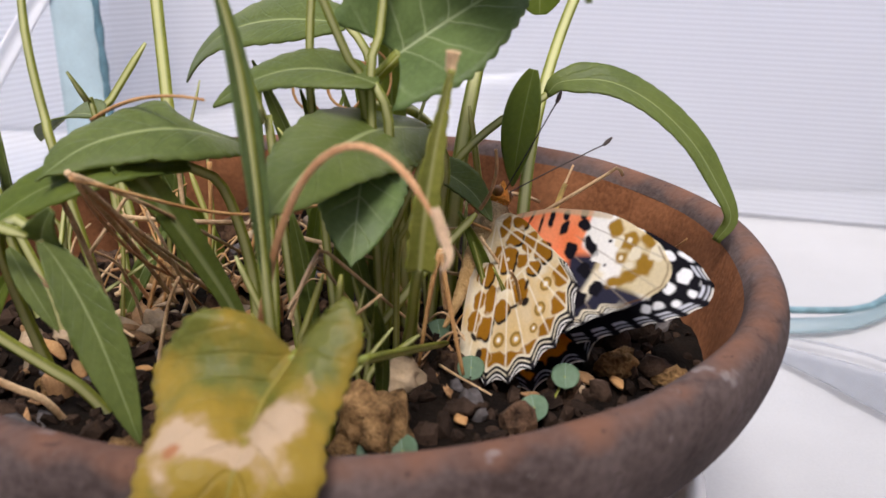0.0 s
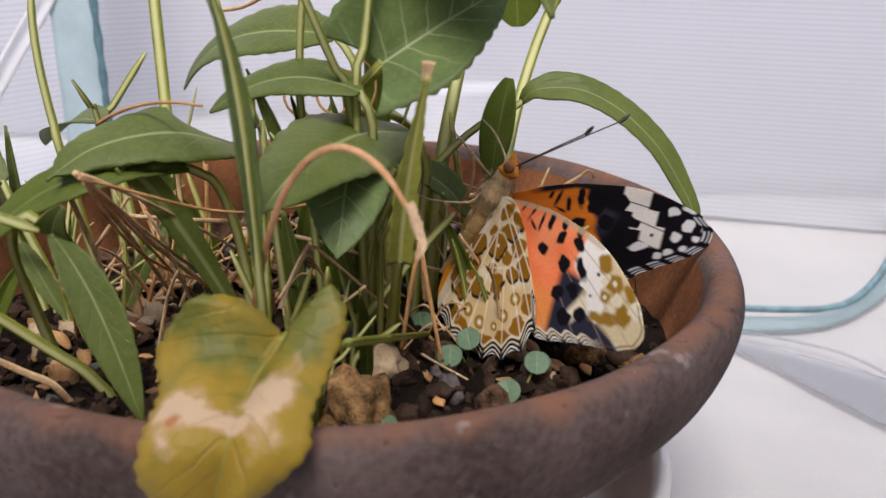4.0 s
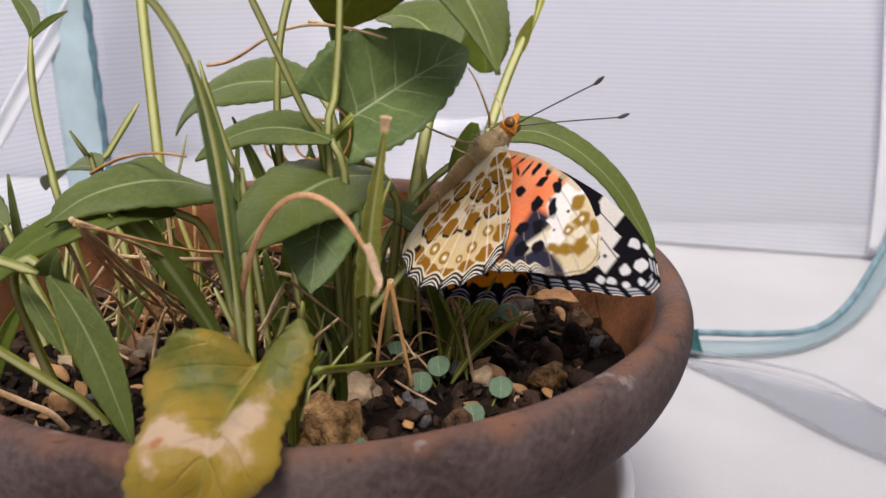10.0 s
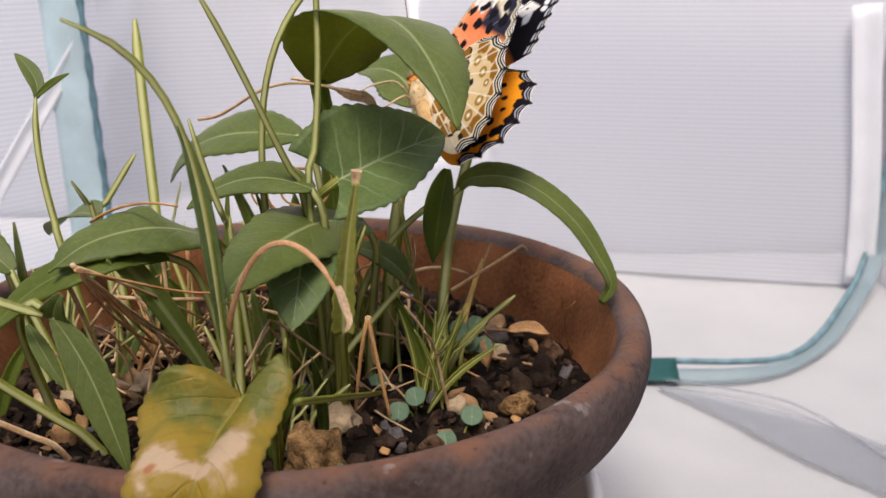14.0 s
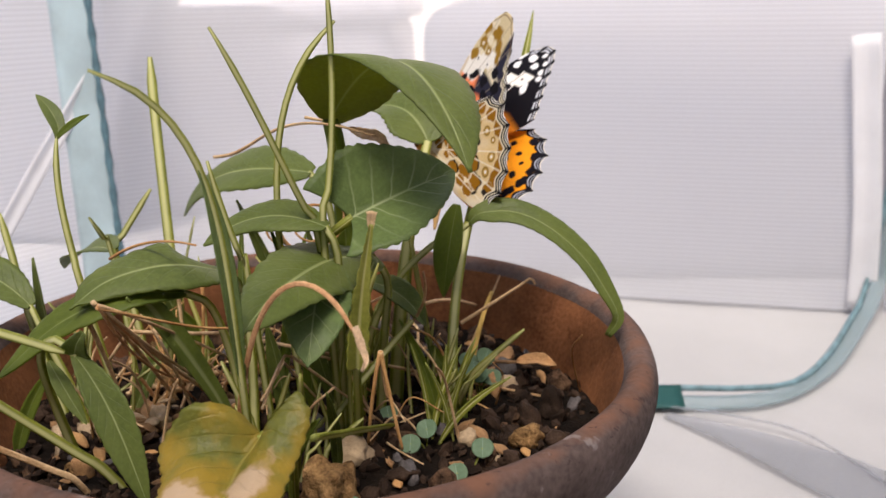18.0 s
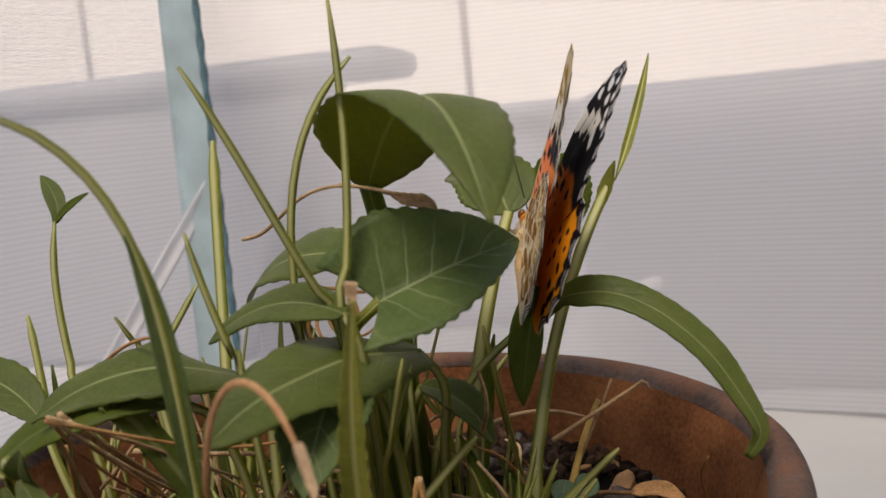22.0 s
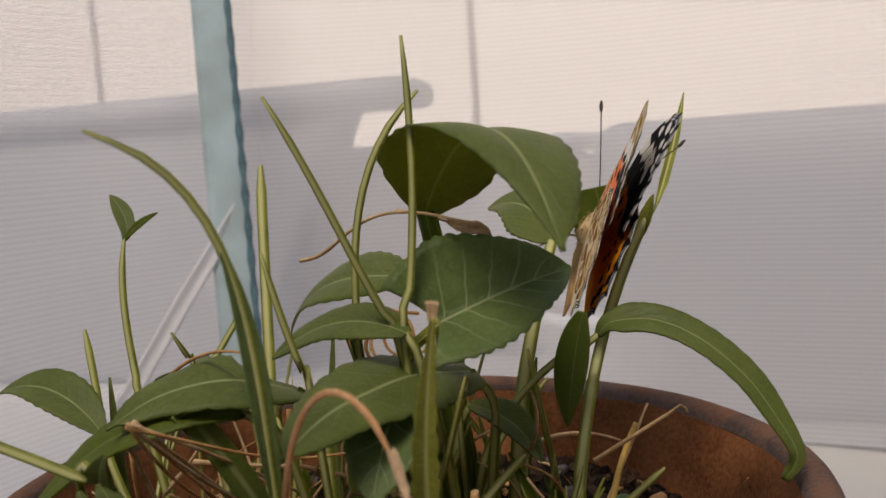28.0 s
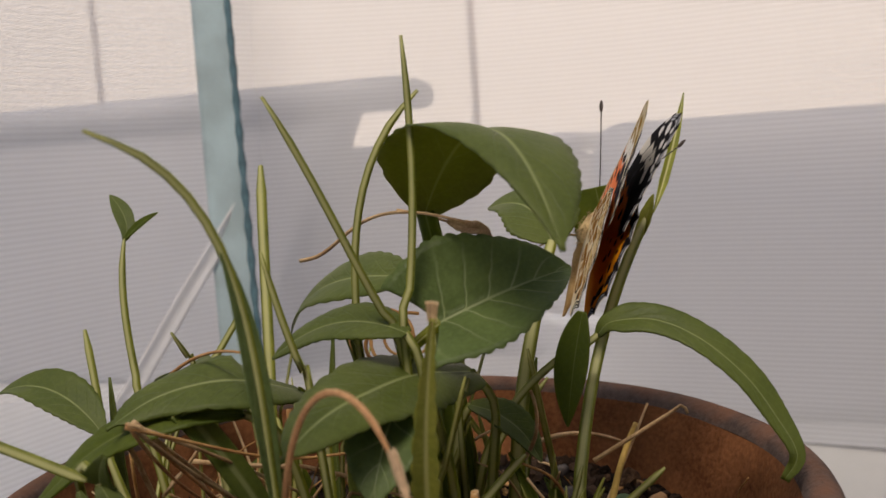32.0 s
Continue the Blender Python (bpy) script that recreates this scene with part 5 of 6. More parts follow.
part("blade", leaf_bm(smoothed([(0.0405, 0.0110, 0.0515), (0.0445, 0.0105, 0.0520), (0.0485, 0.0100, 0.0512)], 16), 0.0017, (0, -0.6, 1), lance, fold=0.6, tooth=0.1, wave=0.2, seed=3), M_CHIP, dry_leaf)
part("stalk", tube_bm(smoothed([(0.0405, 0.0110, 0.0515), (0.0360, 0.0118, 0.0512), (0.0300, 0.0130, 0.0500)], 10), lambda u: 0.0004, 6), M_CHIP, dry_leaf)

# ---------------------------------------------------------------- butterfly
# ochre cells of the hindwing's underside: forward, outward, half-lengths, tilt; then those with a dark rim
HU_PLAIN = [(-0.87, 2.82, 1.5, 0.75, 15), (-2.95, 8.62, 1.42, 1.09, 10), (-12.85, 1.61, 1.17, 0.84, 0), (-12.51, 3.87, 2.09, 0.84, -8), (-16.15, 1.69, 1.42, 1.09, -20), (-5.91, 8.14, 0.84, 0.92, 0), (-9.55, 6.85, 0.75, 0.75, 0), (-10.51, 9.26, 1.59, 1.17, -25), (-4.86, 2.98, 0.75, 0.75, 0), (-9.03, 0.4, 0.84, 0.5, 0)]
HU_RIMMED = [(-0.09, 5.64, 0.67, 1.34, 15), (-2.61, 5.4, 1.0, 1.59, -35), (-4.17, 11.76, 1.25, 1.5, 25), (-5.99, 5.07, 1.75, 1.5, 0), (-8.6, 1.77, 1.59, 1.09, 0), (-16.76, 4.19, 1.59, 1.09, 10), (-13.81, 6.61, 1.42, 1.25, 5), (-6.77, 10.63, 0.84, 1.0, -20)]
HU_EYES = [(-9.03, 13.94, 1.09, 1.09, 0), (-12.77, 14.1, 1.09, 1.09, 0), (-15.63, 13.77, 0.75, 0.75, 0), (-17.63, 11.04, 1.17, 1.09, 0), (-18.24, 7.65, 1.17, 1.09, 0)]
HU_EDGE = [(-7.64, 16.35, 1.25, 1.5, 25), (-11.55, 17.56, 1.5, 1.25, 0), (-15.46, 16.59, 1.17, 1.59, -40), (-18.93, 14.26, 1.0, 1.84, -35), (-20.67, 11.36, 1.0, 2.0, -12), (-21.28, 8.3, 1.09, 1.67, 0), (-21.1, 5.4, 1.0, 1.25, 10)]
HU_DARK = [(-11.99, 10.79, 0.58, 0.67, 0), (-13.03, 8.78, 0.25, 0.75, -30), (-9.55, 10.31, 0.75, 0.33, 0), (-21.1, 4.43, 1.0, 0.58, 0), (-18.41, 2.42, 0.33, 0.92, 35)]
# forewing underside: black cell bars and spots; brown apical cells; white ones
FU_BARS = [(1.74, 5.07, 0.92, 0.18, 10), (2.34, 7.01, 1.67, 0.21, 8), (1.91, 9.26, 1.59, 0.27, -12), (0.52, 8.14, 0.25, 1.0, 20), (3.04, 10.87, 1.42, 0.5, -12), (4.26, 13.29, 0.84, 0.58, 5), (2.34, 13.94, 1.09, 0.75, -10), (5.38, 16.27, 1.0, 0.67, -15), (3.65, 17.24, 0.75, 1.17, 15), (1.04, 19.9, 0.75, 1.75, 30)]
FU_SPOTS = [(-0.43, 16.75, 1.25, 1.09, -15), (-1.22, 11.92, 0.84, 0.92, -15), (-4.6, 18.37, 1.17, 1.17, 0), (-6.6, 21.75, 1.25, 1.34, 0), (-4.34, 23.76, 1.09, 1.17, 0), (-2.43, 20.54, 1.0, 1.25, 20), (2.52, 22.96, 0.25, 0.33, 0), (-0.87, 23.6, 0.25, 0.25, 0)]
FU_BROWN = [(4.52, 22.96, 1.17, 1.42, 25), (3.3, 26.18, 1.34, 1.5, 0), (0.78, 25.86, 0.84, 1.0, 0), (4.08, 29.24, 0.84, 1.42, 25), (0.78, 30.21, 1.5, 1.42, 0), (-1.22, 28.43, 0.92, 1.67, -35), (-2.61, 26.34, 0.75, 1.5, -25)]
FU_PALE = [(1.91, 27.95, 1.0, 1.0, 0), (2.78, 24.57, 0.84, 0.67, 0), (0.0, 27.55, 0.5, 0.75, -30), (3.39, 26.18, 0.42, 0.42, 0), (0.78, 25.86, 0.33, 0.33, 0), (2.95, 31.41, 1.34, 1.17, 0)]
# upper side: black marks and white spots of the forewing, black spots of the hindwing
FO_BARS = [(1.78, 6.93, 0.75, 0.28, 10), (1.5, 8.14, 1.59, 0.28, 8), (0.94, 10.02, 1.31, 0.37, -15), (-0.37, 8.99, 0.23, 0.84, 15), (2.53, 11.7, 1.87, 0.56, -12), (2.06, 14.32, 1.97, 1.4, -8), (3.18, 17.88, 1.5, 1.59, 0), (0.19, 21.25, 0.84, 1.22, 20)]
FO_SPOTS = [(-1.87, 12.45, 0.84, 1.12, -20), (-6.08, 14.04, 0.94, 0.94, -15), (-0.75, 16.85, 1.31, 1.22, 0), (-5.34, 19.09, 1.03, 1.12, 0), (-2.62, 21.53, 1.12, 1.12, 0), (-4.96, 24.52, 0.94, 1.22, -20), (-2.9, 9.08, 0.47, 0.37, 0), (-7.77, 22.18, 1.03, 1.22, -30), (-9.92, 19.66, 0.94, 1.22, 0), (-8.42, 17.69, 0.28, 0.28, 0), (-1.22, 24.9, 0.33, 0.33, 0)]
FO_WHITE = [(3.56, 27.14, 0.84, 0.94, -20), (1.59, 30.33, 1.12, 1.12, 0), (-0.75, 28.92, 0.84, 0.84, 0), (1.78, 33.13, 0.75, 0.47, 0), (-0.37, 32.29, 0.56, 0.66, 0), (-2.53, 30.89, 0.56, 0.66, 0), (-3.65, 28.55, 0.56, 0.84, -20), (4.31, 29.48, 0.37, 1.12, 15), (-3.74, 23.31, 0.75, 1.5, -25), (-4.68, 27.05, 0.66, 0.75, 0)]
HO_SPOTS = [(-6.78, 7.05, 1.12, 0.37, 40), (-7.34, 11.54, 0.28, 0.75, -20), (-9.68, 8.64, 0.47, 0.37, 30), (-9.78, 11.54, 0.56, 0.47, 20), (-9.59, 14.91, 0.66, 0.75, 20), (-12.4, 6.67, 0.47, 0.94, 0), (-13.15, 9.2, 0.56, 0.75, -20), (-12.3, 11.54, 0.56, 0.56, 0), (-12.96, 14.35, 0.66, 0.66, 0), (-15.86, 13.6, 0.47, 0.56, 0), (-17.55, 7.14, 0.84, 0.75, 0), (-17.17, 10.61, 0.84, 0.84, 0)]
HO_EDGE = [(-12.3, 18.47, 1.03, 1.03, 30), (-16.33, 16.88, 1.31, 1.31, 30), (-18.95, 14.63, 0.94, 1.68, -20), (-20.35, 11.26, 1.03, 1.68, -10), (-20.64, 7.7, 1.03, 1.68, 0), (-20.64, 4.71, 0.94, 1.31, 10)]
FORE = [(1.7, 3.2), (3.1, 6.1), (4.6, 10.2), (5.4, 14.0), (6.1, 18.6), (6.0, 23.3), (5.0, 28.0), (3.8, 31.8), (2.1, 34.1), (0.7, 35.1), (-0.9, 34.8), (-2.6, 33.6), (-4.7, 31.2), (-6.6, 28.3), (-8.5, 25.6), (-10.9, 22.6), (-12.6, 20.2), (-12.8, 18.6), (-11.0, 14.0), (-7.5, 8.4), (-4.0, 3.6)]
HIND = [(1.2, 1.3), (1.4, 3.2), (0.2, 6.8), (-2.3, 10.9), (-4.6, 14.9), (-6.5, 18.0), (-9.0, 20.0), (-12.2, 20.7), (-15.8, 19.8), (-18.9, 17.6), (-21.6, 14.9), (-23.7, 11.9), (-24.7, 8.6), (-24.6, 5.4), (-23.7, 2.5), (-21.2, 0.4), (-15.3, -1.2), (-9.0, -1.8), (-3.6, -1.6)]

CREAM, OCHRE, BROWN, BLACK, WHITE = (0.62, 0.44, 0.20), (0.27, 0.115, 0.008), (0.12, 0.055, 0.015), (0.007, 0.006, 0.009), (0.80, 0.76, 0.70)
IVORY, PINK, ORANGE, AMBER, SLATE = (0.72, 0.63, 0.46), (0.85, 0.20, 0.07), (0.72, 0.20, 0.02), (0.84, 0.30, 0.014), (0.024, 0.023, 0.040)


def lay(c, share, colour):
    """Colour laid over an array of colours by its share."""
    return c + share[..., None] * (np.array(colour) - c)


def soft(x, w=0.22):
    return np.clip(x / w + 0.5, 0.0, 1.0)


def inside(f, o, mark, grow=0.0):
    """Millimetres inside a squarish spot (forward, outward, half-lengths, tilt)."""
    cf, co, rf, ro, tilt = mark
    a = math.radians(tilt)
    x, y = o - co, -(f - cf)
    u, v = x * math.cos(a) + y * math.sin(a), -x * math.sin(a) + y * math.cos(a)
    wob = 0.10 * np.sin(3.1 * u + 1.7 * v + cf) + 0.08 * np.sin(4.3 * v - 2.1 * u + co)
    r = (np.abs(u / (ro + grow)) ** 2.6 + np.abs(v / (rf + grow)) ** 2.6) ** (1 / 2.6)
    return (1 - r) * (min(rf, ro) + grow) + wob * min(1.0, min(rf, ro))


def spots(c, f, o, marks, colour, share=1.0):
    for m in marks:
        c = lay(c, soft(inside(f, o, m)) * share, colour)
    return c


def segment(f, o, a, b):
    """Distance in millimetres to the line from a to b."""
    d = (b[0] - a[0], b[1] - a[1])
    t = np.clip(((f - a[0]) * d[0] + (o - a[1]) * d[1]) / (d[0] ** 2 + d[1] ** 2), 0, 1)
    return np.hypot(f - a[0] - t * d[0], o - a[1] - t * d[1])


def mottle(f, o, k=0.9):
    return 0.5 + 0.25 * np.sin(k * f + 1.3 * np.sin(0.7 * o)) + 0.25 * np.sin(1.3 * k * o + 1.1 * np.sin(0.9 * f))


HIND_VEINS = [((0.0, 0.6), (-3.4, 8.2)), ((0.0, 0.6), (-9.3, 6.8)), ((-3.4, 8.2), (-6.5, 9.6)), ((-6.5, 9.6), (-9.3, 6.8)), ((-1.0, 5.0), (-4.6, 15.6)), ((-3.4, 8.2), (-9.2, 19.6)), ((-6.5, 9.6), (-12.9, 20.4)), ((-7.5, 8.8), (-17.6, 18.6)),
              ((-9.3, 6.8), (-21.7, 15.0)), ((-8.0, 5.8), (-23.9, 11.2)), ((-5.0, 3.6), (-24.6, 6.8)), ((-0.5, 0.6), (-23.1, 2.8))]
FORE_VEINS = [((1.2, 3.0), (4.6, 15.5)), ((4.2, 13.5), (2.4, 33.0)), ((2.2, 14.5), (-1.6, 33.6)), ((0.0, 14.5), (-4.9, 30.6)), ((-1.2, 12.0), (-8.0, 26.0)), ((-0.6, 3.0), (-11.6, 21.0)), ((-0.6, 3.0), (0.2, 14.5))]


def veins(f, o, lines, w=0.16):
    near = np.full(f.shape, 99.0)
    for a, b in lines:
        near = np.minimum(near, segment(f, o, a, b))
    return soft(w - near, 0.14)


def banded_hem(c, d, h, cells, on, black=BLACK, deep=2.3):
    """Black hem with two white scalloped lines and a white fringe; d is the way in from the edge."""
    q = np.abs(h * cells - np.floor(h * cells) - 0.5)
    d = d - 0.35 * np.cos(q * 6.283)
    c = lay(c, soft(deep + 0.12 - d, 0.2) * on, IVORY)
    c = lay(c, soft(deep - 0.35 - d, 0.15) * on, black)
    c = lay(c, soft(0.17 - np.abs(d - 0.58 * deep), 0.14) * soft(0.44 - q, 0.1) * on, IVORY)
    c = lay(c, soft(0.15 - np.abs(d - 0.22 * deep), 0.12) * soft(0.40 - q, 0.1) * on, WHITE)
    return lay(c, soft(-0.02 - d, 0.15) * soft(0.36 - q, 0.1) * on, WHITE)


def hind_under(f, o, d, h):
    c = np.array(CREAM) + mottle(f, o)[..., None] * (np.array(IVORY) - np.array(CREAM))
    c = lay(c, 0.55 * soft(np.hypot(f + 16, o - 13) * -1 + 7.5, 3.0), (0.62, 0.43, 0.19))
    for m in HU_PLAIN + HU_EDGE:
        c = lay(c, soft(inside(f, o, m, 0.35), 0.3) * 0.7, IVORY)
        c = lay(c, soft(inside(f, o, m, 0.26)), OCHRE)
    for m in HU_RIMMED:
        c = lay(c, soft(inside(f, o, m, 0.55), 0.3) * 0.6, IVORY)
        c = lay(c, soft(inside(f + 0.32, o - 0.32, m, 0.30)), (0.014, 0.009, 0.007))
        c = lay(c, soft(inside(f, o, m, 0.20)), OCHRE)
    c = lay(c, soft(0.30 - np.hypot(f + 5.9, o - 5.1), 0.2), IVORY)
    for m in HU_EYES:
        e = np.hypot(f - m[0], o - m[1]) / m[2]
        c = lay(c, soft(1.55 - e, 0.3) * 0.6, (0.64, 0.45, 0.21))
        c = lay(c, soft(1.0 - e, 0.15), (0.26, 0.15, 0.03))
        c = lay(c, soft(0.62 - e, 0.2), (0.50, 0.30, 0.07))
        c = lay(c, soft(0.32 - e, 0.2), WHITE)
    c = lay(c, veins(f, o, HIND_VEINS, 0.16) * 0.7, (0.78, 0.70, 0.54))
    c = spots(c, f, o, HU_DARK, (0.02, 0.014, 0.012))
    on = soft(h - 0.0, 0.02) * soft(1.0 - h, 0.02)
    c = banded_hem(c, d, h, 7, on, deep=2.5)
    return lay(c, soft(-0.3 - o + 0.04 * f, 1.2) * 0.8, (0.50, 0.42, 0.33))


def hind_over(f, o, d, h):
    c = np.array(ORANGE) + soft(np.hypot(f, o) - 7.0, 9.0)[..., None] * (np.array(AMBER) - np.array(ORANGE))
    c = lay(c, mottle(f, o, 0.6) * 0.25, (0.90, 0.40, 0.03))
    c = lay(c, veins(f, o, HIND_VEINS, 0.06) * 0.35, (0.50, 0.16, 0.01))
    c = spots(c, f, o, HO_SPOTS, BLACK)
    on = soft(h, 0.02) * soft(1.0 - h, 0.02)
    q = np.abs(h * 7 - np.floor(h * 7) - 0.5)
    c = lay(c, soft(2.2 + 0.5 * np.cos(q * 6.283) - d, 0.3) * on, BLACK)
    c = spots(c, f, o, HO_EDGE, BLACK)
    c = lay(c, soft(0.17 - np.abs(d - 1.35 - 0.35 * np.cos(q * 6.283)), 0.12) * soft(0.33 - q, 0.1) * on, (0.42, 0.44, 0.52))
    c = lay(c, soft(0.12 - np.abs(d - 0.62 - 0.3 * np.cos(q * 6.283)), 0.12) * soft(0.36 - q, 0.1) * on, (0.36, 0.38, 0.45))
    c = lay(c, soft(0.24 - d, 0.15) * soft(0.42 - q, 0.1) * on, WHITE)
    return lay(c, soft(-0.2 - o + 0.04 * f, 1.2) * 0.7, (0.42, 0.24, 0.10))


def white_band(f, o):
    """The oblique white band beyond the forewing's cell, stepped where the veins cross it."""
    step_in = np.where(f > 2.0, 0.0, np.where(f > -0.9, 2.2, 4.2))
    x = o + 0.10 * f
    return soft(x - 18.6 - step_in, 0.4) * soft(23.6 + np.where(f > 3.0, -0.4, np.where(f > 0.4, 1.4, 3.0)) - x, 0.4) * soft(f + 3.4, 0.4)


def fore_under(f, o, d, h):
    c = np.array(PINK) + mottle(f, o, 0.5)[..., None] * (np.array((0.90, 0.29, 0.13)) - np.array(PINK))
    c = lay(c, soft(-f - 6.0, 3.0) * 0.6, (0.80, 0.32, 0.06))
    dusk = soft(o + 0.35 * f - 16.4, 1.2) * soft(-f - 0.3 + 0.25 * (o - 20), 1.0)
    c = lay(c, dusk, SLATE)
    c = lay(c, soft(o + 0.10 * f - 18.4, 0.6) * soft(f - 0.6 + 0.30 * (o - 18.5), 0.8), WHITE)
    tip = soft(o + 0.05 * f - 22.0, 0.8) * soft(f + 3.2, 0.8)
    c = lay(c, tip * 0.9, (0.60, 0.48, 0.27))
    c = lay(c, white_band(f, o), WHITE)
    c = lay(c, soft(0.95 - np.abs(o - 23.6 - 0.2 * f), 0.9) * soft(-1.9 - f, 0.6) * soft(f + 6.5, 0.8), IVORY)
    for m in FU_BROWN:
        c = lay(c, soft(inside(f, o, m), 0.5), (0.29, 0.155, 0.018))
    c = spots(c, f, o, FU_PALE, IVORY)
    c = lay(c, veins(f, o, FORE_VEINS[1:], 0.10) * 0.6 * soft(o - 17, 2), (0.30, 0.24, 0.18))
    c = spots(c, f, o, FU_BARS + FU_SPOTS, BLACK)
    edge = soft(0.5 - segment(f, o, (0.8, 1.5), (4.6, 10.2)), 0.4) + soft(0.5 - segment(f, o, (4.6, 10.2), (6.0, 21.0)), 0.4)
    c = lay(c, np.clip(edge, 0, 1) * 0.75, (0.55, 0.42, 0.26))
    on = soft(h, 0.02) * soft(1.0 - h, 0.02)
    low = on * soft(h - 0.52, 0.15)
    c = banded_hem(c, d, h, 8, low, deep=1.9)
    q = np.abs(h * 8 - np.floor(h * 8) - 0.5)
    c = lay(c, soft(0.14 - np.abs(d - 0.75), 0.12) * on * (1 - low) * 0.8, BROWN)
    return lay(c, soft(0.22 - d, 0.15) * soft(q - 0.30, 0.15) * on, BLACK)


def fore_over(f, o, d, h):
    c = np.array((0.50, 0.14, 0.02)) + soft(o - 3.0, 7.0)[..., None] * (np.array(ORANGE) - np.array((0.50, 0.14, 0.02)))
    c = lay(c, soft(-f - 3.0, 4.0) * 0.6, (0.80, 0.27, 0.02))
    c = lay(c, veins(f, o, FORE_VEINS, 0.06) * 0.4, (0.35, 0.10, 0.01))
    dusk = soft(o + 0.45 * np.minimum(f, 1.5) + 0.25 * np.sin(2.0 * f) - 14.6, 1.0)
    c = lay(c, dusk, SLATE)
    c = lay(c, soft(o - 0.25 * f - 18.2, 1.5), BLACK)
    c = lay(c, soft(f - 2.4 + 0.22 * (o - 13), 0.8) * soft(o - 12.4, 0.8), BLACK)
    lead = np.minimum(segment(f, o, (2.2, 3.6), (4.9, 10.2)), segment(f, o, (4.9, 10.2), (6.2, 21.0)))
    c = lay(c, soft(1.05 - lead, 0.6) * soft(o - 4.0, 3.0), BLACK)
    c = lay(c, white_band(f, o), WHITE)
    c = lay(c, veins(f, o, FORE_VEINS[1:], 0.10) * soft(o - 16, 1.5), BLACK)
    c = spots(c, f, o, FO_BARS + FO_SPOTS, BLACK)
    c = spots(c, f, o, FO_WHITE, (0.80, 0.79, 0.80))
    on = soft(h, 0.02) * soft(1.0 - h, 0.02)
    q = np.abs(h * 8 - np.floor(h * 8) - 0.5)
    c = lay(c, soft(1.9 - d, 0.4) * on, BLACK)
    c = lay(c, soft(0.26 - np.abs(d - 1.55), 0.15) * soft(0.30 - q, 0.1) * on, (0.55, 0.56, 0.62))
    c = lay(c, soft(0.16 - np.abs(d - 0.75), 0.12) * soft(0.34 - q, 0.1) * on, (0.50, 0.51, 0.56))
    return lay(c, soft(0.26 - d, 0.15) * soft(0.30 - q, 0.1) * on, WHITE)


def wing(name, outline, hem, cells, tooth, under, over, side, parent, label, na=330, ns=150, camber=0.5):
    """A two-faced wing in its hinge's space: x forward, side * y outward, z to the back. The scale colours lie on its vertices.
    hem: the stretch of the outline, as shares of its length, that is scalloped between the vein ends."""
    edge = np.array([(p.x, p.y) for p in smoothed([(a, b, 0) for a, b in outline], na + 1)])
    h = (np.linspace(0, 1, na + 1) - hem[0]) / (hem[1] - hem[0])
    far = np.hypot(edge[:, 0], edge[:, 1])
    bite = np.where((h > 0) & (h < 1), np.abs(np.sin(math.pi * np.clip(h, 0, 1) * cells)) ** 0.8, 0.5)
    cut = tooth * (bite - 0.5)
    s = np.linspace(0, 1, ns + 1)
    grow = 1 - np.outer(cut / far, np.clip((s - 0.85) / 0.15, 0, 1))
    f, o = edge[:, :1] * s * grow, edge[:, 1:] * s * grow
    d = np.outer(far, 1 - s)
    hh = np.repeat(h[:, None], ns + 1, 1)
    ang = np.arctan2(edge[:, 1], edge[:, 0])[:, None]
    z = -camber * (o / 20.0) ** 2 + 0.10 * np.sin(ang * 16) * s
    n = (na + 1) * (ns + 1)
    verts, colours = [], []
    for top in (True, False):
        lift = np.where(s < 0.995, 0.06, 0.02)[None, :] * (1 if top else -1)
        verts.append(np.stack([f, side * o, z + lift], -1).reshape(-1, 3) * 0.00095)
        c = np.clip((over if top else under)(f, o, d, hh), 0, 1)
        colours.append(np.concatenate([c, np.ones(c.shape[:2] + (1,))], -1).reshape(-1, 4))
    i, j = np.meshgrid(np.arange(na), np.arange(ns), indexing="ij")
    a = (i * (ns + 1) + j).reshape(-1)
    quad = np.stack([a, a + ns + 1, a + ns + 2, a + 1], -1)
    up, down = (quad, quad[:, ::-1] + n) if side > 0 else (quad[:, ::-1], quad + n)
    rim = np.arange(na) * (ns + 1) + ns
    band = np.stack([rim, rim + ns + 1, rim + ns + 1 + n, rim + n], -1)
    me = bpy.data.meshes.new(name)
    me.from_pydata(np.concatenate(verts).tolist(), [], np.concatenate([down, up, band]).tolist())
    me.color_attributes.new("pattern", "FLOAT_COLOR", "POINT").data.foreach_set("color", np.concatenate(colours).reshape(-1))
    me.materials.append(M_WING)
    me.polygons.foreach_set("use_smooth", [True] * len(me.polygons))
    me.update()
    ob = new(name, me)
    ob.parent = parent
    return tagged(ob, label)


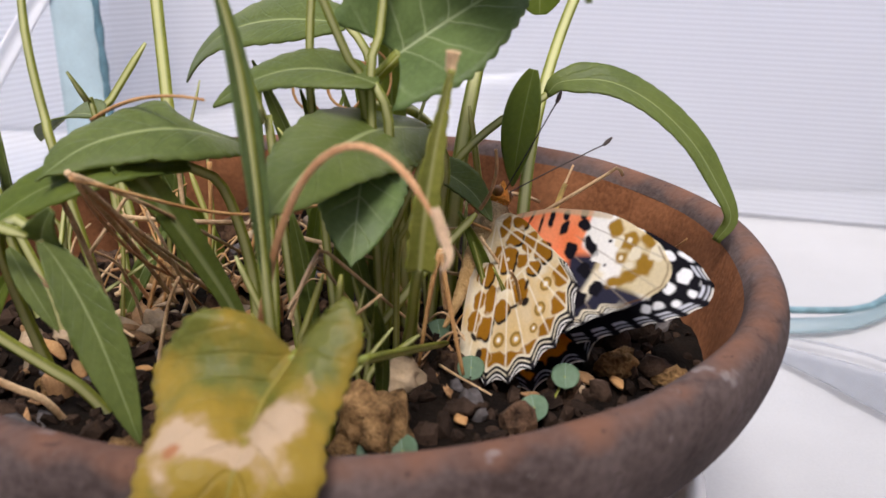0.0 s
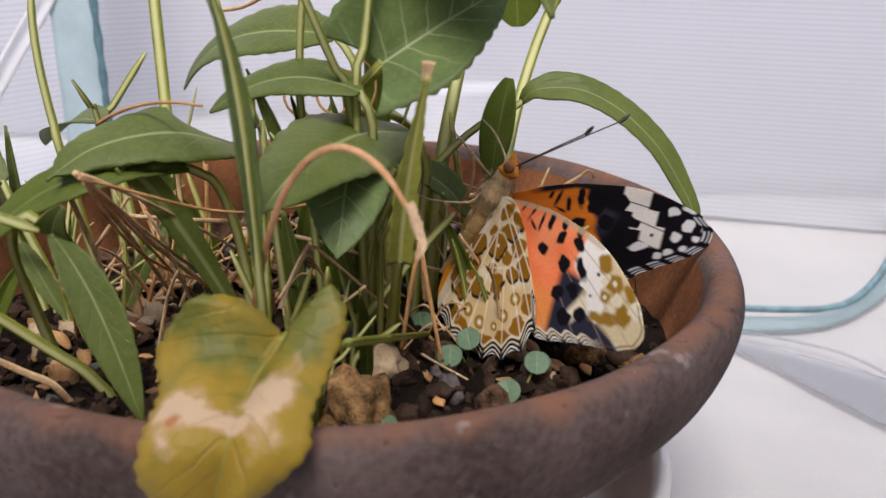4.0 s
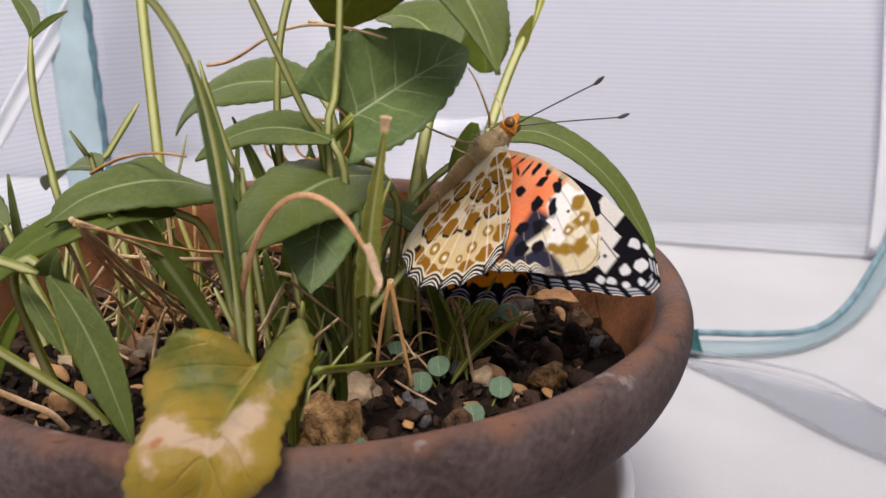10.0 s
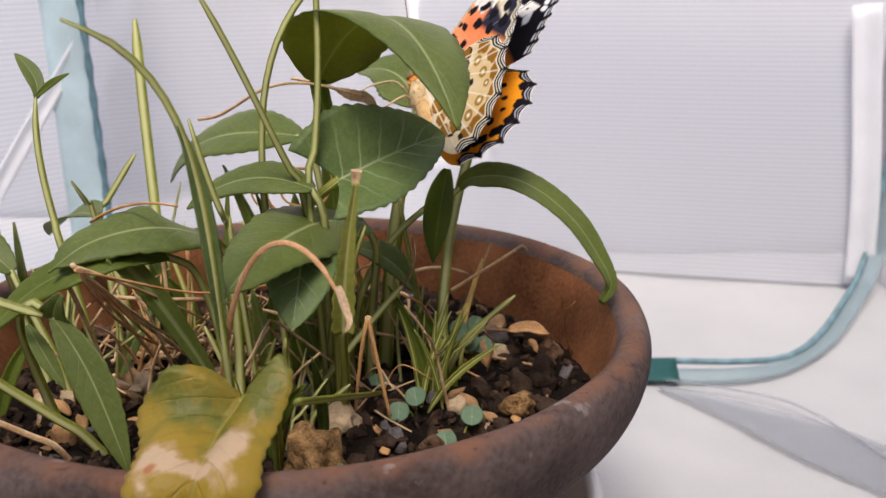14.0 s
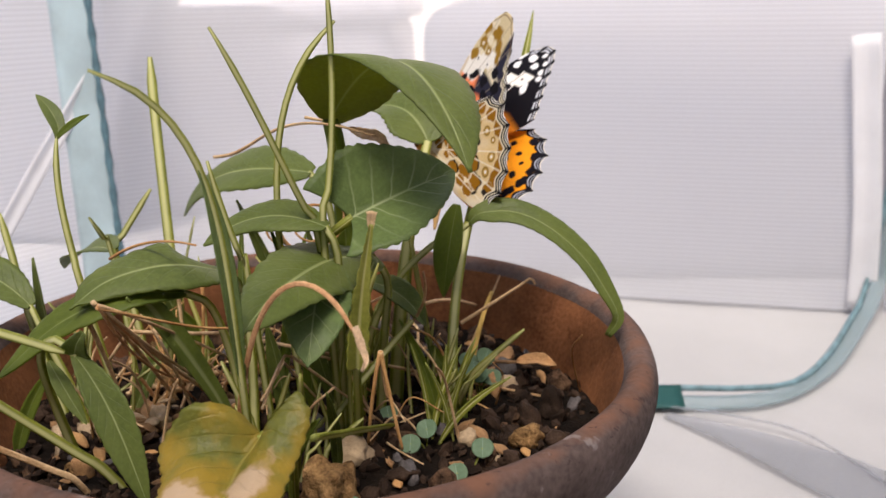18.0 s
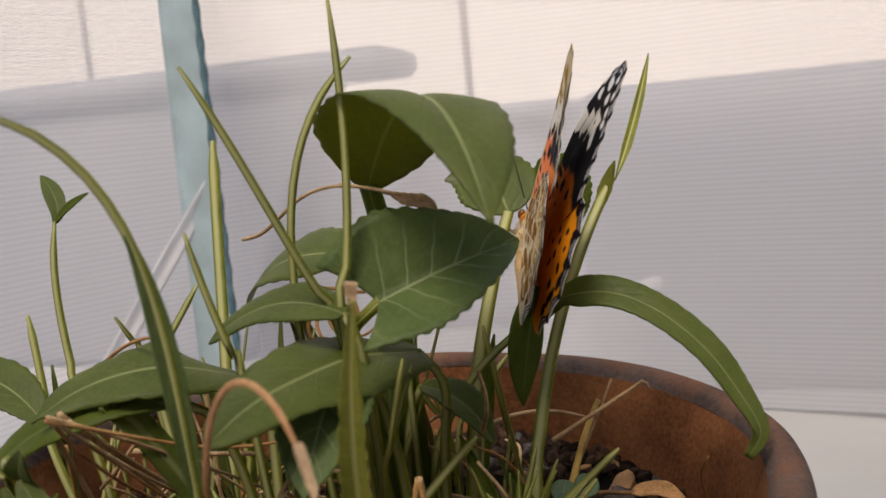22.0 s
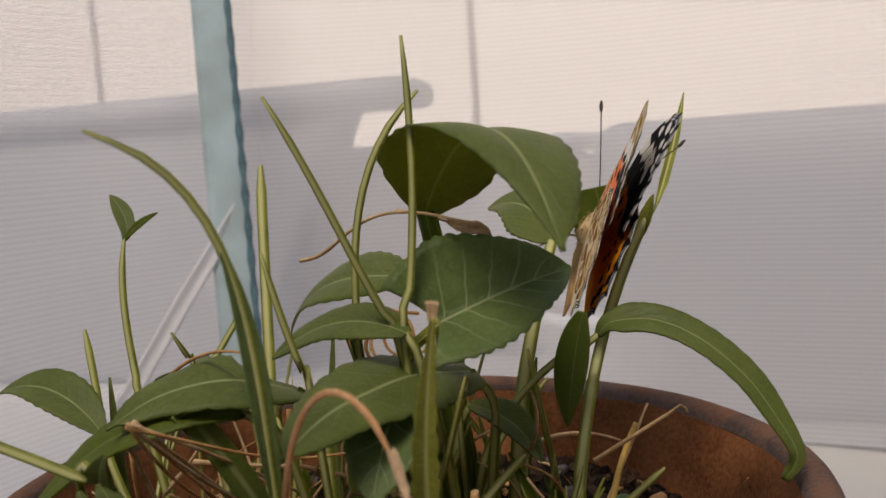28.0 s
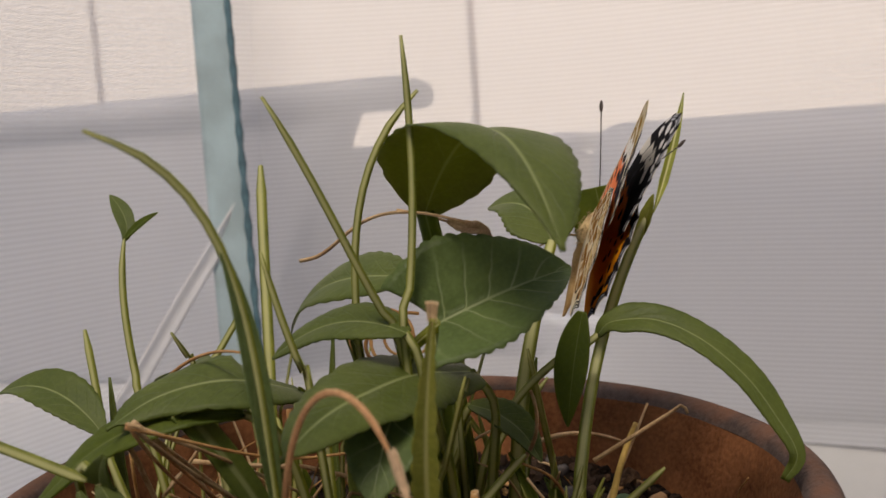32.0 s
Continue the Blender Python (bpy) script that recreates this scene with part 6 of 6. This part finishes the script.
def wing_mat():
    m = bpy.data.materials.new("wing_scales")
    m.use_nodes = True
    nt = m.node_tree
    b = nt.nodes["Principled BSDF"]
    b.inputs["Roughness"].default_value, b.inputs["Specular IOR Level"].default_value = 0.8, 0.08
    at = nt.nodes.new("ShaderNodeAttribute")
    at.attribute_name = "pattern"
    co, n = nt.nodes.new("ShaderNodeTexCoord"), nt.nodes.new("ShaderNodeTexNoise")
    n.inputs["Scale"].default_value, n.inputs["Detail"].default_value = 2600, 3
    nt.links.new(co.outputs["Object"], n.inputs["Vector"])
    hs = nt.nodes.new("ShaderNodeHueSaturation")
    nt.links.new(at.outputs["Color"], hs.inputs["Color"])
    nt.links.new(maths(nt, "MULTIPLY_ADD", n.outputs["Fac"], 0.3, 0.85), hs.inputs["Value"])
    nt.links.new(hs.outputs[0], b.inputs["Base Color"])
    tr, mix = nt.nodes.new("ShaderNodeBsdfTranslucent"), nt.nodes.new("ShaderNodeMixShader")
    mix.inputs[0].default_value = 0.12
    nt.links.new(hs.outputs[0], tr.inputs["Color"])
    nt.links.new(b.outputs[0], mix.inputs[1])
    nt.links.new(tr.outputs[0], mix.inputs[2])
    nt.links.new(mix.outputs[0], nt.nodes["Material Output"].inputs["Surface"])
    return m


M_WING = wing_mat()
M_FUR = mat("tawny_body_fur", (0.74, 0.52, 0.28), 0.9, vary=0.4, scale=500, fine=3500, bump=1.0, spread=(0.76, 0.56, 0.30))
M_HEAD = mat("orange_head_fur", (0.66, 0.24, 0.03), 0.9, vary=0.4, scale=600, fine=3500, bump=1.0)
M_BELLY = mat("banded_abdomen", (0.55, 0.30, 0.09), 0.8, vary=0.35, scale=260, fine=3000, bump=0.9, spread=(0.62, 0.40, 0.18))
M_EYE = mat("compound_eye", (0.20, 0.08, 0.02), 0.25, vary=0.2, scale=900)
M_LIMB = mat("pale_tan_limb", (0.50, 0.37, 0.20), 0.6, vary=0.3, scale=800)
M_FEEL = mat("dark_antenna", (0.05, 0.035, 0.03), 0.6, vary=0.3, scale=800)

butterfly = tagged(new("butterfly"), "orange fritillary butterfly with ochre-spotted cream underwings climbing the leaves", "butterfly")


def body_bm(stations, segs=16, ring=0.0):
    """A furry barrel along x from stations (x, z, ry, rz) in millimetres."""
    pts = smoothed([(x, 0, z) for x, z, *_ in stations], 40)
    rr = smoothed([(ry, 0, rz) for *_, ry, rz in stations], 40)
    bm = bmesh.new()
    rings = []
    for i, (p, r) in enumerate(zip(pts, rr)):
        k = 1 + ring * abs(math.sin(i * 0.72))
        rings.append([bm.verts.new(((p.x + 0.05 * math.sin(i * 3.3 + j)) * 0.001, r.x * k * math.sin(2 * math.pi * j / segs) * 0.001, (p.z + r.z * k * math.cos(2 * math.pi * j / segs)) * 0.001)) for j in range(segs)])
    for a, b in zip(rings, rings[1:]):
        for j in range(segs):
            bm.faces.new((a[j], a[(j + 1) % segs], b[(j + 1) % segs], b[j]))
    bm.faces.new(rings[0][::-1])
    bm.faces.new(rings[-1])
    bmesh.ops.recalc_face_normals(bm, faces=bm.faces)
    return bm


thorax = part("thorax", body_bm([(-3.4, 0.4, 1.5, 1.6), (-1.5, 0.4, 2.2, 2.4), (0.9, 0.6, 2.4, 2.5), (2.9, 0.9, 2.0, 2.1), (4.0, 1.0, 1.3, 1.3)]), M_FUR, butterfly, "furry tawny thorax")
abdomen = part("abdomen", body_bm([(0.4, 0.0, 1.5, 1.5), (-3.0, -0.2, 1.7, 1.8), (-7, -0.6, 1.8, 1.9), (-11, -1.2, 1.4, 1.5), (-13.2, -1.7, 0.8, 0.9), (-13.8, -1.9, 0.2, 0.3)], ring=0.06), M_BELLY, butterfly, "banded ochre abdomen")
head = part("head", body_bm([(3.2, 1.0, 0.9, 1.0), (4.4, 1.1, 1.6, 1.6), (5.9, 1.1, 1.6, 1.5), (7.0, 0.9, 0.8, 0.8), (7.6, 0.8, 0.2, 0.2)]), M_HEAD, butterfly, "orange-brown head")
for sd in (1, -1):
    part("eye", pebble_bm(0.00095, 0, (1, 0.7, 1), 2, 0.0, (0.0056, sd * 0.0014, 0.0013)), M_EYE, head, "brown compound eye")
    tip = Vector((0.0180, sd * 0.0080, 0.0110))
    ant = part("antenna", tube_bm(smoothed([(0.0062, sd * 0.0006, 0.002), (0.0118, sd * 0.0040, 0.0062), tip], 24), lambda u: 0.00011, 6), M_FEEL, head, "thin dark clubbed antenna")
    part("club", tube_bm(smoothed([tip * 0.985, tip, tip + Vector((0.0014, sd * 0.0006, 0.0005))], 10), lambda u: 0.00013 + 0.00020 * math.sin(math.pi * min(1, u * 0.9 + 0.1)), 8), M_FEEL, ant)
    for lx, ox, oy in ((3.0, 4.6, 5.6), (-0.5, -3.4, 6.4)):
        part("leg", tube_bm(smoothed([(lx * 0.001, sd * 0.0012, -0.001), ((lx + ox * 0.3) * 0.001, sd * 0.0040, -0.0012), ((lx + ox * 0.8) * 0.001, sd * oy * 0.001, -0.0052), ((lx + ox) * 0.001, sd * oy * 1.05 * 0.001, -0.0082)], 18), lambda u: 0.00024 - 0.0001 * u, 6), M_LIMB, butterfly, "thin jointed pale tan leg")
rnd = random.Random(8)
bm = bmesh.new()
for i in range(420):
    x, a = rnd.uniform(-3.2, 4.2), rnd.uniform(0, 6.283)
    ry, rz = 1.9 - 0.06 * (x - 0.5) ** 2 + 0.35, 2.0 - 0.06 * (x - 0.5) ** 2 + 0.35
    p = Vector((x, ry * math.sin(a), 0.6 + rz * math.cos(a))) * 0.001
    q = p + Vector((rnd.uniform(-0.9, 0.3), math.sin(a) * 0.8, math.cos(a) * 0.8)) * 0.001 * rnd.uniform(0.6, 1.4)
    w = Vector((rnd.gauss(0, 1), rnd.gauss(0, 1), rnd.gauss(0, 1))).normalized() * 0.00009
    v = [bm.verts.new(c) for c in (p - w, p + w, p + w.cross((q - p).normalized()), q)]
    for k in ((0, 1, 3), (1, 2, 3), (2, 0, 3)):
        bm.faces.new([v[c] for c in k])
part("fur", bm, M_FUR, thorax, "soft cream and tawny hairs")
WINGS = []
for sd in (1, -1):
    fw = wing("forewing", FORE, (0.40, 0.76), 8, 0.45, fore_under, fore_over, sd, butterfly, "long forewing with black apex and white oblique band", camber=0.9)
    hw = wing("hindwing", HIND, (0.24, 0.70), 7, 1.25, hind_under, hind_over, sd, butterfly, "scalloped hindwing with ochre-ringed cream underside", camber=0.9)
    WINGS.append((sd, fw, hw))


def facing(base, tip, normal):
    """The pose whose y runs from base to tip and whose z leans to normal."""
    y = (Vector(tip) - Vector(base)).normalized()
    x = y.cross(Vector(normal)).normalized()
    z = x.cross(y)
    m = Matrix((x, y, z)).transposed().to_4x4()
    m.translation = Vector(base)
    return m


# seconds; place; turn; angles of the left and right wings over the level; sweep of the forewing and hindwing; extra sweep of the right forewing; droop of the abdomen; extra sweep and angle of the right hindwing
FLIGHT = [
    (0, 0.0224, -0.0012, 0.0627, 83, -57, 61, 81, 87, -8, 3, 2, 0, 0, 0),
    (1, 0.0225, -0.0027, 0.0631, 80, -65, 58, 89, 87, -4, 8, -1, 0, 0, 0),
    (1.5, 0.0274, -0.0063, 0.0663, 59, -54, 65, 80, 57, -1, -6, -3, 0, 4, 3),
    (2, 0.0279, -0.0049, 0.0619, 70, -47, 49, 69, 55, 2, -3, -2, 0, -10, 6),
    (2.5, 0.0260, -0.0072, 0.0635, 87, -50, 22, 65, 49, 8, 20, 7, 0, -20, 2),
    (3, 0.0280, -0.0055, 0.0694, 86, -68, 47, 93, 62, -4, -9, 3, 0, 0, 0),
    (3.5, 0.0277, -0.0046, 0.0679, 167, -63, -18, 66, 61, -3, -11, 14, 0, 0, 0),
    (5.5, 0.0177, -0.0098, 0.0804, 90, -61, 101, 79, 76, -2, -4, 0, 0, 0, 0),
    (6, 0.0149, -0.0076, 0.0816, 91, -58, 111, 77, 76, -4, -4, 0, 0, 0, 0),
    (6.5, 0.0157, -0.0102, 0.0842, 94, -54, 96, 66, 64, 1, -6, -2, 0, 0, 0),
    (7, 0.0200, -0.0097, 0.0833, 121, -50, 65, 65, 65, -1, -3, 4, 0, 0, 0),
    (7.5, 0.0212, -0.0020, 0.0817, 130, -41, 63, 88, 77, 5, 4, -0, 0, 0, 0),
    (8, 0.0249, -0.0056, 0.0830, 129, -36, 60, 55, 60, -7, -5, 6, 0, 0, 0),
    (9, 0.0330, -0.0032, 0.0835, 149, -48, -2, 72, 60, -3, -1, 4, 0, 0, 0),
    (9.5, 0.0314, -0.0057, 0.0844, 142, -49, -0, 84, 86, -2, -1, 7, 0, 0, 0),
    (10, 0.0308, -0.0049, 0.0837, 136, -48, 13, 67, 72, -5, -5, 5, 0, 0, 0),
    (10.5, 0.0325, -0.0154, 0.0856, 152, -40, 20, 76, 79, 8, 1, 7, 0, 1, -7),
    (11, 0.0326, -0.0134, 0.0882, 31, -62, 82, 75, 63, -10, -11, -9, 0, -11, 3),
    (11.5, 0.0307, -0.0093, 0.0930, 46, -63, 100, 49, 58, 4, -11, -7, -9, 2, 14),
    (12, 0.0310, -0.0032, 0.0940, 26, -58, 110, 75, 80, -4, -10, -3, -16, -7, -10),
    (13, 0.0285, 0.0024, 0.0999, 30, -35, 129, 62, 56, -18, -20, 10, 0, 2, 2),
    (14, 0.0235, 0.0129, 0.0973, 41, -22, 113, 83, 85, -7, -9, 11, -4, -4, -2),
    (15, 0.0215, 0.0245, 0.0962, 20, -13, 123, 90, 53, -16, -9, 7, -18, 2, -0),
    (15.5, 0.0230, 0.0243, 0.0953, 28, -13, 113, 76, 57, 3, -6, 6, -15, 3, 1),
    (17.5, 0.0239, 0.0233, 0.0907, 18, -10, 125, 69, 62, -23, -11, 9, -43, -1, -6),
    (18, 0.0226, 0.0265, 0.0894, 34, -22, 123, 75, 79, -8, -5, 12, -31, -1, -5),
    (18.5, 0.0248, 0.0207, 0.0890, 29, -3, 118, 59, 69, -26, -17, 6, -55, -5, -15),
    (19, 0.0241, 0.0252, 0.0871, 31, -9, 114, 86, 90, -7, -6, 4, -52, -3, -5),
    (19.4, 0.0238, 0.0254, 0.0874, 31, -4, 116, 55, 45, -13, -12, 5, -54, -2, -7),
    (19.8, 0.0234, 0.0256, 0.0877, 32, 0, 118, 82, 91, -20, -18, 5, -57, -1, -9),
    (20, 0.0233, 0.0257, 0.0879, 32, 3, 120, 77, 88, -24, -21, 5, -58, -0, -10),
    (20.2, 0.0236, 0.0248, 0.0879, 33, 2, 117, 77, 78, -24, -20, 5, -56, 0, -8),
    (20.6, 0.0243, 0.0231, 0.0881, 34, 1, 110, 87, 90, -24, -18, 3, -52, 2, -5),
    (21, 0.0250, 0.0214, 0.0883, 35, -0, 104, 60, 79, -23, -16, 2, -48, 3, -2),
    (21.4, 0.0252, 0.0208, 0.0888, 29, -14, 100, 84, 89, -13, -9, 0, -29, 1, -1),
    (21.8, 0.0255, 0.0202, 0.0893, 24, -29, 96, 72, 69, -2, -3, -1, -10, -2, 1),
    (22, 0.0256, 0.0199, 0.0895, 22, -36, 95, 90, 87, 4, 1, -2, 0, -3, 2),
    (22.6, 0.0263, 0.0198, 0.0909, 23, -30, 94, 57, 59, -1, 8, 1, -12, 0, 4),
    (23, 0.0267, 0.0198, 0.0919, 24, -26, 93, 88, 91, -5, 14, 3, -19, 2, 5),
    (23.4, 0.0273, 0.0219, 0.0921, 22, -22, 91, 75, 72, 7, 6, 5, -25, 1, 3),
    (23.8, 0.0279, 0.0241, 0.0924, 20, -19, 89, 87, 84, 20, -2, 7, -30, 0, 1),
    (24, 0.0282, 0.0251, 0.0926, 19, -17, 88, 71, 101, 26, -7, 8, -33, 0, 0),
    (24.2, 0.0279, 0.0254, 0.0931, 16, -20, 92, 78, 73, 14, -5, 6, -26, -2, -1),
    (24.5, 0.0274, 0.0258, 0.0940, 11, -24, 97, 65, 48, -5, -2, 4, -15, -6, -2),
    (26.5, 0.0288, 0.0312, 0.0966, 46, -54, 62, 76, 76, 2, 6, -1, 0, -1, 8),
    (27, 0.0274, 0.0340, 0.0945, 52, -54, 68, 80, 101, 9, 15, 0, 0, 0, 0),
]


def motions():
    early = facing((0.0108, -0.0150, 0.0905), (0.0280, -0.0075, 0.1010), (0.10, -0.75, 0.62))
    late = facing((0.0120, -0.0150, 0.0880), (0.0292, -0.0040, 0.0942), (0.10, -0.75, 0.62))
    walk(HEART, [(0.0, early), (3.5, early), (9.5, early), (11.5, late), (20.0, late), (32.0, late)])
    last = FLIGHT[-1][1:]
    rows = FLIGHT + [(28.0, *last), (32.0, *last)]
    walk(butterfly, [(t, pose(x, y, z, rx, ry, rz)) for t, x, y, z, rx, ry, rz, *_ in rows])
    for sd, fw, hw in WINGS:
        k = 0 if sd > 0 else 1
        hinge = pose(0.001, sd * 0.0012, 0.0022)
        walk(fw, [(r[0], hinge @ pose(0, 0, 0, sd * (r[7 + k] + 1.4), 0, 0) @ pose(0, 0, 0, 0, 0, -sd * (r[9] + k * r[11]))) for r in rows])
        walk(hw, [(r[0], hinge @ pose(0, 0, 0, sd * (r[7 + k] - 1.4 + k * r[14]), 0, 0) @ pose(0, 0, 0, 0, 0, -sd * (r[10] + k * r[13]))) for r in rows])
    walk(abdomen, [(r[0], pose(-0.0023, 0, 0.0004, 0, r[12], 0)) for r in rows])


motions()
